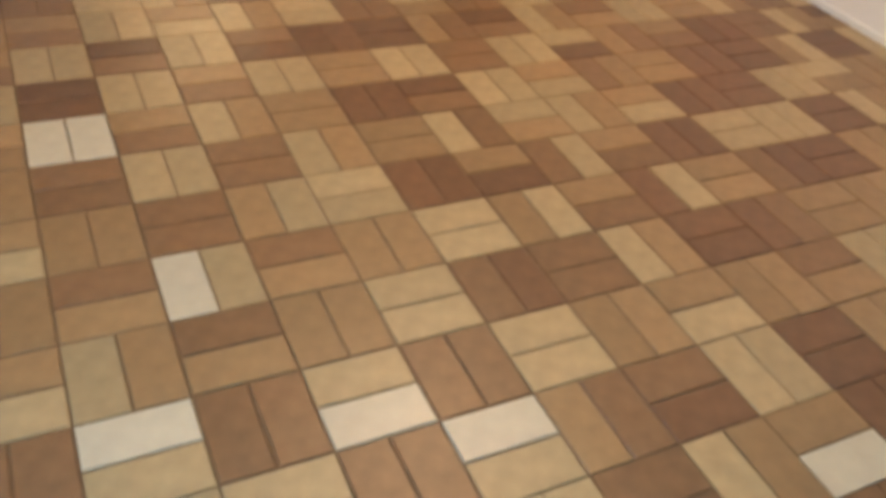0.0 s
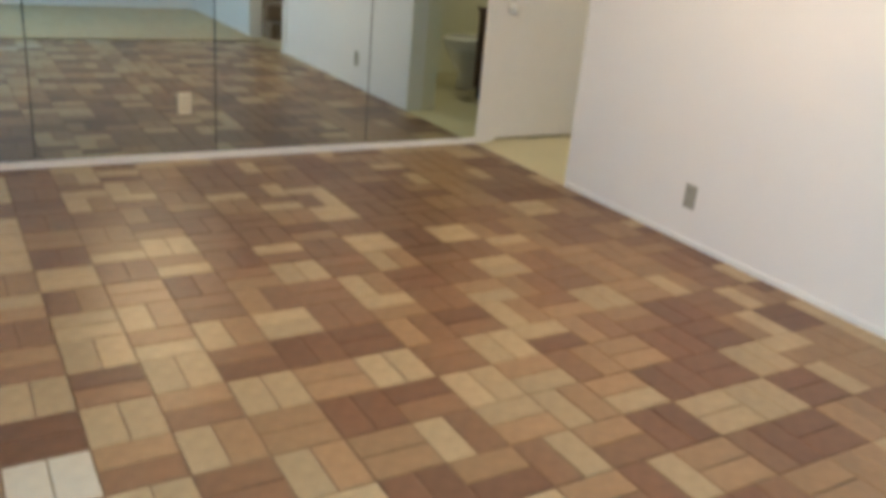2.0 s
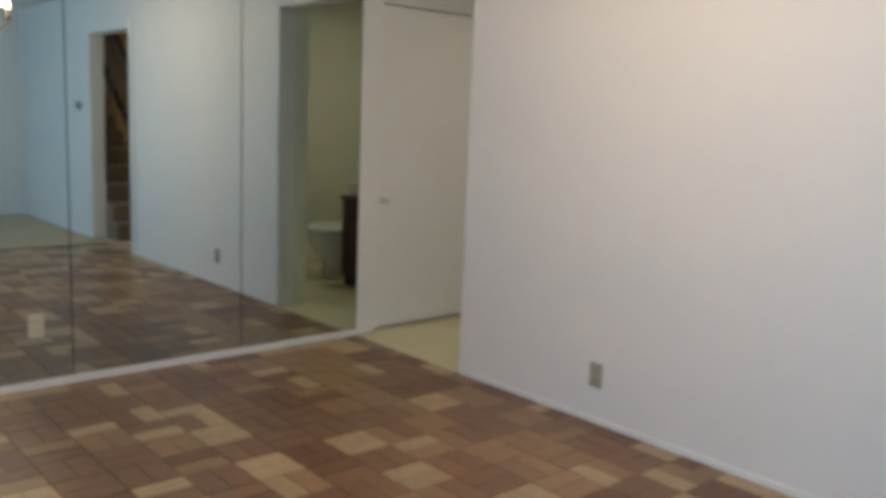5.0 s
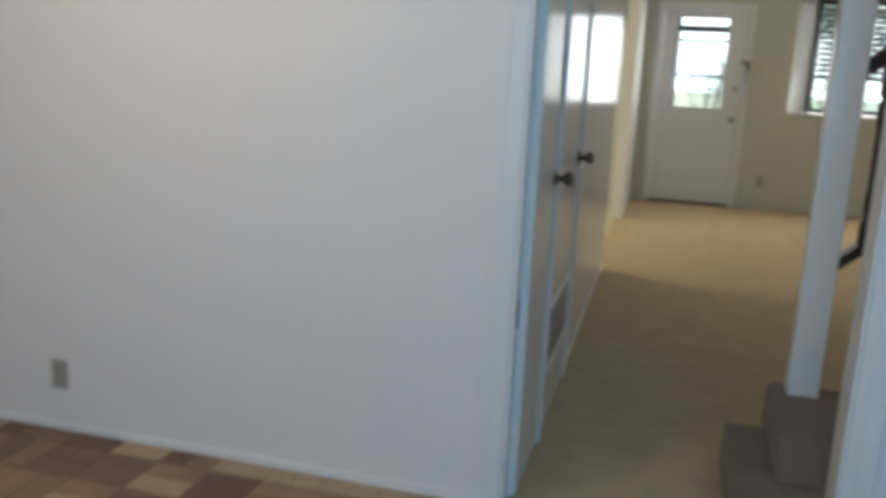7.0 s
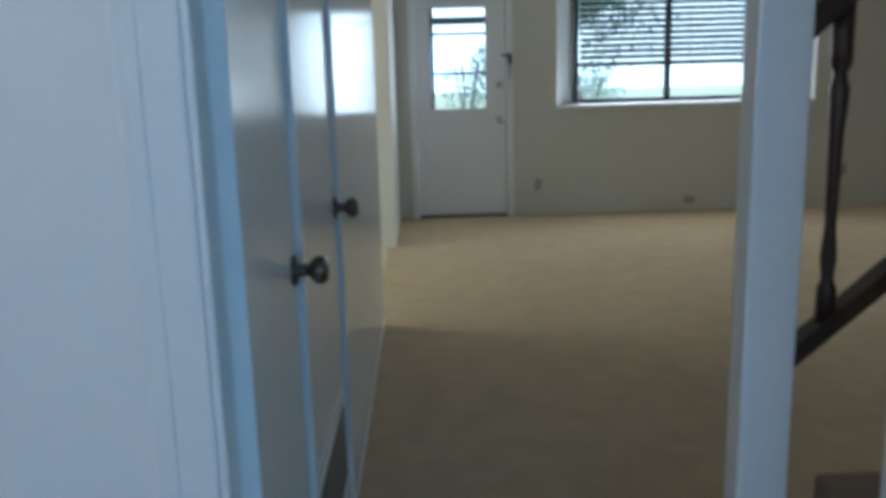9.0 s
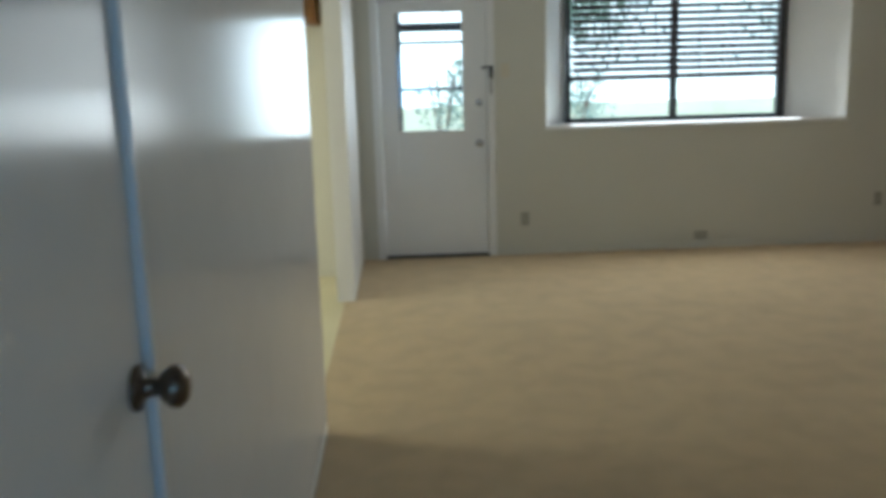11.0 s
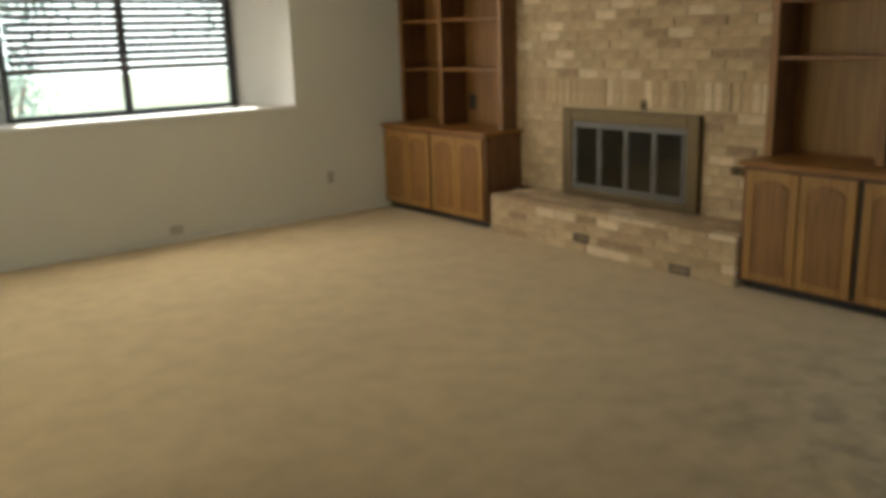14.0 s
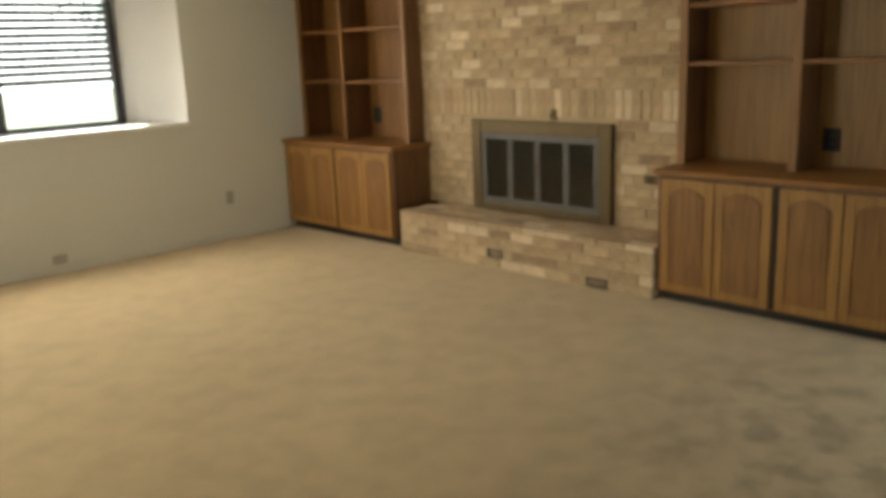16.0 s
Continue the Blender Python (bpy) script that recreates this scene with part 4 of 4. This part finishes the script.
part("firebox", boxes((5.5, 5.559, FY0 + 0.05, FY1 - 0.05, HZ, FZ1 - 0.05)), SOOT, chim, "sooty back of the firebox")
hearth = one("hearth", boxes((HX + 0.0045, 5.559, HY0, HY1, 0, HZ - 0.012)), MORTAR, "raised tan brick hearth on the carpet", "hearth")
brng = random.Random(11)


def brick_mesh(dx, dy, dz, mat, key, cache={}):
    """A brick with chipped, softened edges; alike bricks share one mesh."""
    k = (round(dx, 3), round(dy, 3), round(dz, 3), key)
    if k not in cache:
        bm = bmesh.new()
        box(bm, -dx / 2, dx / 2, -dy / 2, dy / 2, -dz / 2, dz / 2)
        bmesh.ops.bevel(bm, geom=list(bm.edges), offset=0.003, segments=1, affect="EDGES")
        for v in bm.verts:
            v.co += Vector((brng.uniform(-1, 1), brng.uniform(-1, 1), brng.uniform(-1, 1))) * 0.0018
        cache[k] = mesh_of("brick", bm, mat)
    return cache[k]


extra = {}


def brick(parent, x0, x1, y0, y1, z0, z1, single=True):
    key = brng.choices(range(4), (0.15, 0.42, 0.32, 0.11))[0]
    if y1 - y0 < 0.02 or z1 - z0 < 0.01:
        return
    shift = brng.uniform(-0.006, 0.003)
    if single:
        ob = new("brick", brick_mesh(x1 - x0, y1 - y0, z1 - z0, BRICKS[key], (key, brng.randrange(4))))
        ob.location = ((x0 + x1) / 2 + shift, (y0 + y1) / 2, (z0 + z1) / 2)
        ob.parent = parent
    else:
        box(extra.setdefault(key, bmesh.new()), x0 + shift, x1 + shift, y0, y1, z0, z1)


L, T, J = 0.2, 0.062, 0.011
def course(parent, y0, y1, z, h, x0, x1, offset, holes=(), single=True):
    y = y0 - offset
    while y < y1 - 0.01:
        a, b = max(y, y0), min(y + L, y1)
        for h0, h1 in holes:
            if a < h1 and b > h0:
                if a < h0 - 0.02:
                    brick(parent, x0, x1, a, h0 - J, z, z + h, single)
                if b > h1 + 0.02:
                    brick(parent, x0, x1, h1 + J, b, z, z + h, single)
                break
        else:
            brick(parent, x0, x1, a, b, z, z + h, single)
        y += L + J


z, row = HZ + 0.004, 0
while z < H - 0.05:
    hole = ((FY0, FY1),) if z < FZ1 - 0.01 else ()
    if abs(z - 1.045) < 0.04:
        # soldier course over the opening
        y = CY0
        while y < CY1 - 0.02:
            brick(chim, FX, FX + 0.03, y, min(y + T, CY1), z, z + L - 0.005)
            y += T + J
        z += L + J - 0.005
    else:
        course(chim, CY0, CY1, z, T, FX, FX + 0.03, (0.0, 0.105, 0.05, 0.15)[row % 4], hole, z < 1.8)
        z += T + J
    row += 1
vents = ((4.5, 4.64), (3.6, 3.76))
for r in range(4):
    zz = 0.004 + r * (T + J)
    hole = (vents[0],) if r == 1 else (vents[1],) if r == 0 else ()
    course(hearth, HY0, HY1, zz, T, HX, HX + 0.05, (0.0, 0.105)[r % 2], hole)
y = HY0
k = 0
while y < HY1 - 0.03:
    e = min(y + L, HY1 + 0.004)
    for q, (a, b) in enumerate(((HX - 0.008, HX + 0.1), (HX + 0.111, HX + 0.211), (HX + 0.222, HX + 0.322), (HX + 0.333, FX - 0.004))):
        o = 0.105 if q % 2 else 0.0
        brick(hearth, a, b, max(y - o, HY0), min(e - o, HY1 + 0.004), 4 * (T + J) + 0.002, HZ)
    y += L + J
# left end of the hearth
for r in range(4):
    zz = 0.004 + r * (T + J)
    x = HX + 0.06
    while x < FX - 0.03:
        brick(hearth, x, min(x + 0.1 if r % 2 else x + L, FX), HY1 - 0.006, HY1 + 0.016, zz, zz + T)
        x += (0.1 if r % 2 else L) + J
for key, bm in extra.items():
    ob = part("brick_rows", bm, BRICKS[key], chim)
    tagged(ob, kind="stuff")
for (a, b), zz in ((vents[0], 0.004 + T + J), (vents[1], 0.004)):
    v = thing("hearth_vent", "small dark metal air vent in the hearth", "vent", group="hearth vents")
    part("frame", boxes((HX - 0.004, HX + 0.012, a, b, zz, zz + 0.008), (HX - 0.004, HX + 0.012, a, b, zz + T - 0.008, zz + T), (HX - 0.004, HX + 0.012, a, a + 0.01, zz + 0.008, zz + T - 0.008), (HX - 0.004, HX + 0.012, b - 0.01, b, zz + 0.008, zz + T - 0.008)), BRONZE, v)
    part("backing", boxes((HX + 0.008, HX + 0.02, a + 0.01, b - 0.01, zz + 0.008, zz + T - 0.008)), DARK, v)
    for q in range(3):
        part("bar", boxes((HX, HX + 0.006, a + 0.01, b - 0.01, zz + 0.014 + q * 0.013, zz + 0.018 + q * 0.013)), BRONZE, v)

# ---- tiles of the dining room floor ----
SX, SY, OX, OY = 0.2043, 0.2043, -0.0324, -2.5574
KNOWN = {
    2: (-2, "MM LL MM LL MM LT TW DD MM"),
    1: (-2, "LL LT MM WL TM MD LL DD TT"),
    0: (-3, "MM WL MM LW MM LL TT TL TT MT LL"),
    -1: (-3, "TL LT MT TT LL MD MM LT DD DM TT TT"),
    -2: (-3, "TT MT WL MT TT LL TL TM DL TT MD DD TT"),
    -3: (-3, "TL TT MM TL LL DD TD ML TM DD LL LL DD LT"),
    -4: (-3, "TT MM LL MM LT TT LM LT LT TL DD DD LL LT TT"),
    -5: (-2, "WW TM LT TT DD DM LL TL MT TT DD DD TL DD"),
    -6: (-2, "DD LL TM LL TT LL MM LL LD TM TM DD MM LT"),
    -7: (-2, "LL DM LL MD DD DD TM DM LT MT LL TT LT MM"),
    -8: (-2, "TM LL TL LT LL MM LT MM TL TM MM TT TT MM"),
    -9: (-2, "MM LL LT MM TM MM LT DD MM LL MM TT TT MT"),
    -10: (-2, "LT MT TT DM MT LL MM LT DM MM LT TM MM TT"),
    -11: (-2, "TT LL MM TL MD LM MM LL DD LL TM TT MM TM"),
}
trng = random.Random(23)
floor = bpy.data.objects["floor_dining"]
tile_meshes, rest, built = {}, {}, 0


def tile_mesh(dx, dy, key):
    k = (round(dx, 4), round(dy, 4), key)
    if k not in tile_meshes:
        g, hz, c = 0.0022, 0.008, 0.0025
        bm = bmesh.new()
        lo = [bm.verts.new(p) for p in ((g, g, -hz), (dx - g, g, -hz), (dx - g, dy - g, -hz), (g, dy - g, -hz))]
        md = [bm.verts.new((v.co.x, v.co.y, -c)) for v in lo]
        hi = [bm.verts.new(p) for p in ((g + c, g + c, 0), (dx - g - c, g + c, 0), (dx - g - c, dy - g - c, 0), (g + c, dy - g - c, 0))]
        for a, b in ((lo, md), (md, hi)):
            for q in range(4):
                bm.faces.new((a[q], a[(q + 1) % 4], b[(q + 1) % 4], b[q]))
        bm.faces.new(hi)
        tile_meshes[k] = mesh_of("tile", bm, TILES[key])
    return tile_meshes[k]


def colours(i, j):
    if i in KNOWN:
        j0, text = KNOWN[i]
        cells = text.split()
        if 0 <= j - j0 < len(cells):
            return cells[j - j0]
    a = trng.choices("WLTMD", (0.0, 0.24, 0.3, 0.3, 0.16))[0]
    b = a if trng.random() < 0.6 else trng.choice("LTMD")
    return a + b


for i in range(-18, 5):
    for j in range(-8, 14):
        x, y = OX + i * SX, OY + j * SY
        pair = colours(i, j)
        cells = [(x, y, SX / 2, SY), (x + SX / 2, y, SX / 2, SY)] if (i + j) % 2 == 0 else [(x, y, SX, SY / 2), (x, y + SY / 2, SX, SY / 2)]
        for (a, b, dx, dy), key in zip(cells, pair):
            a1, b1 = min(a + dx, 0.62), min(b + dy, -0.004)
            a0, b0 = max(a, XM), max(b, YS)
            if a1 - a0 < 0.02 or b1 - b0 < 0.02:
                continue
            if -10 <= i <= 1 and -3 <= j <= 9 and built < 312:
                ob = new("tile", tile_mesh(a1 - a0, b1 - b0, key))
                ob.location = (a0, b0, trng.uniform(-0.0006, 0.0004))
                ob.parent = floor
                built += 1
            else:
                bm = rest.setdefault(key, bmesh.new())
                box(bm, a0 + 0.0022, a1 - 0.0022, b0 + 0.0022, b1 - 0.0022, -0.008, trng.uniform(-0.0006, 0.0004))
for key, bm in rest.items():
    tagged(part("tile_rows", bm, TILES[key], floor), kind="stuff")
one("trim", boxes((0.612, 0.63, YS, -0.02, -0.004, 0.009), bevel=0.003), BRASS, "metal edging between tile and carpet", "trim")
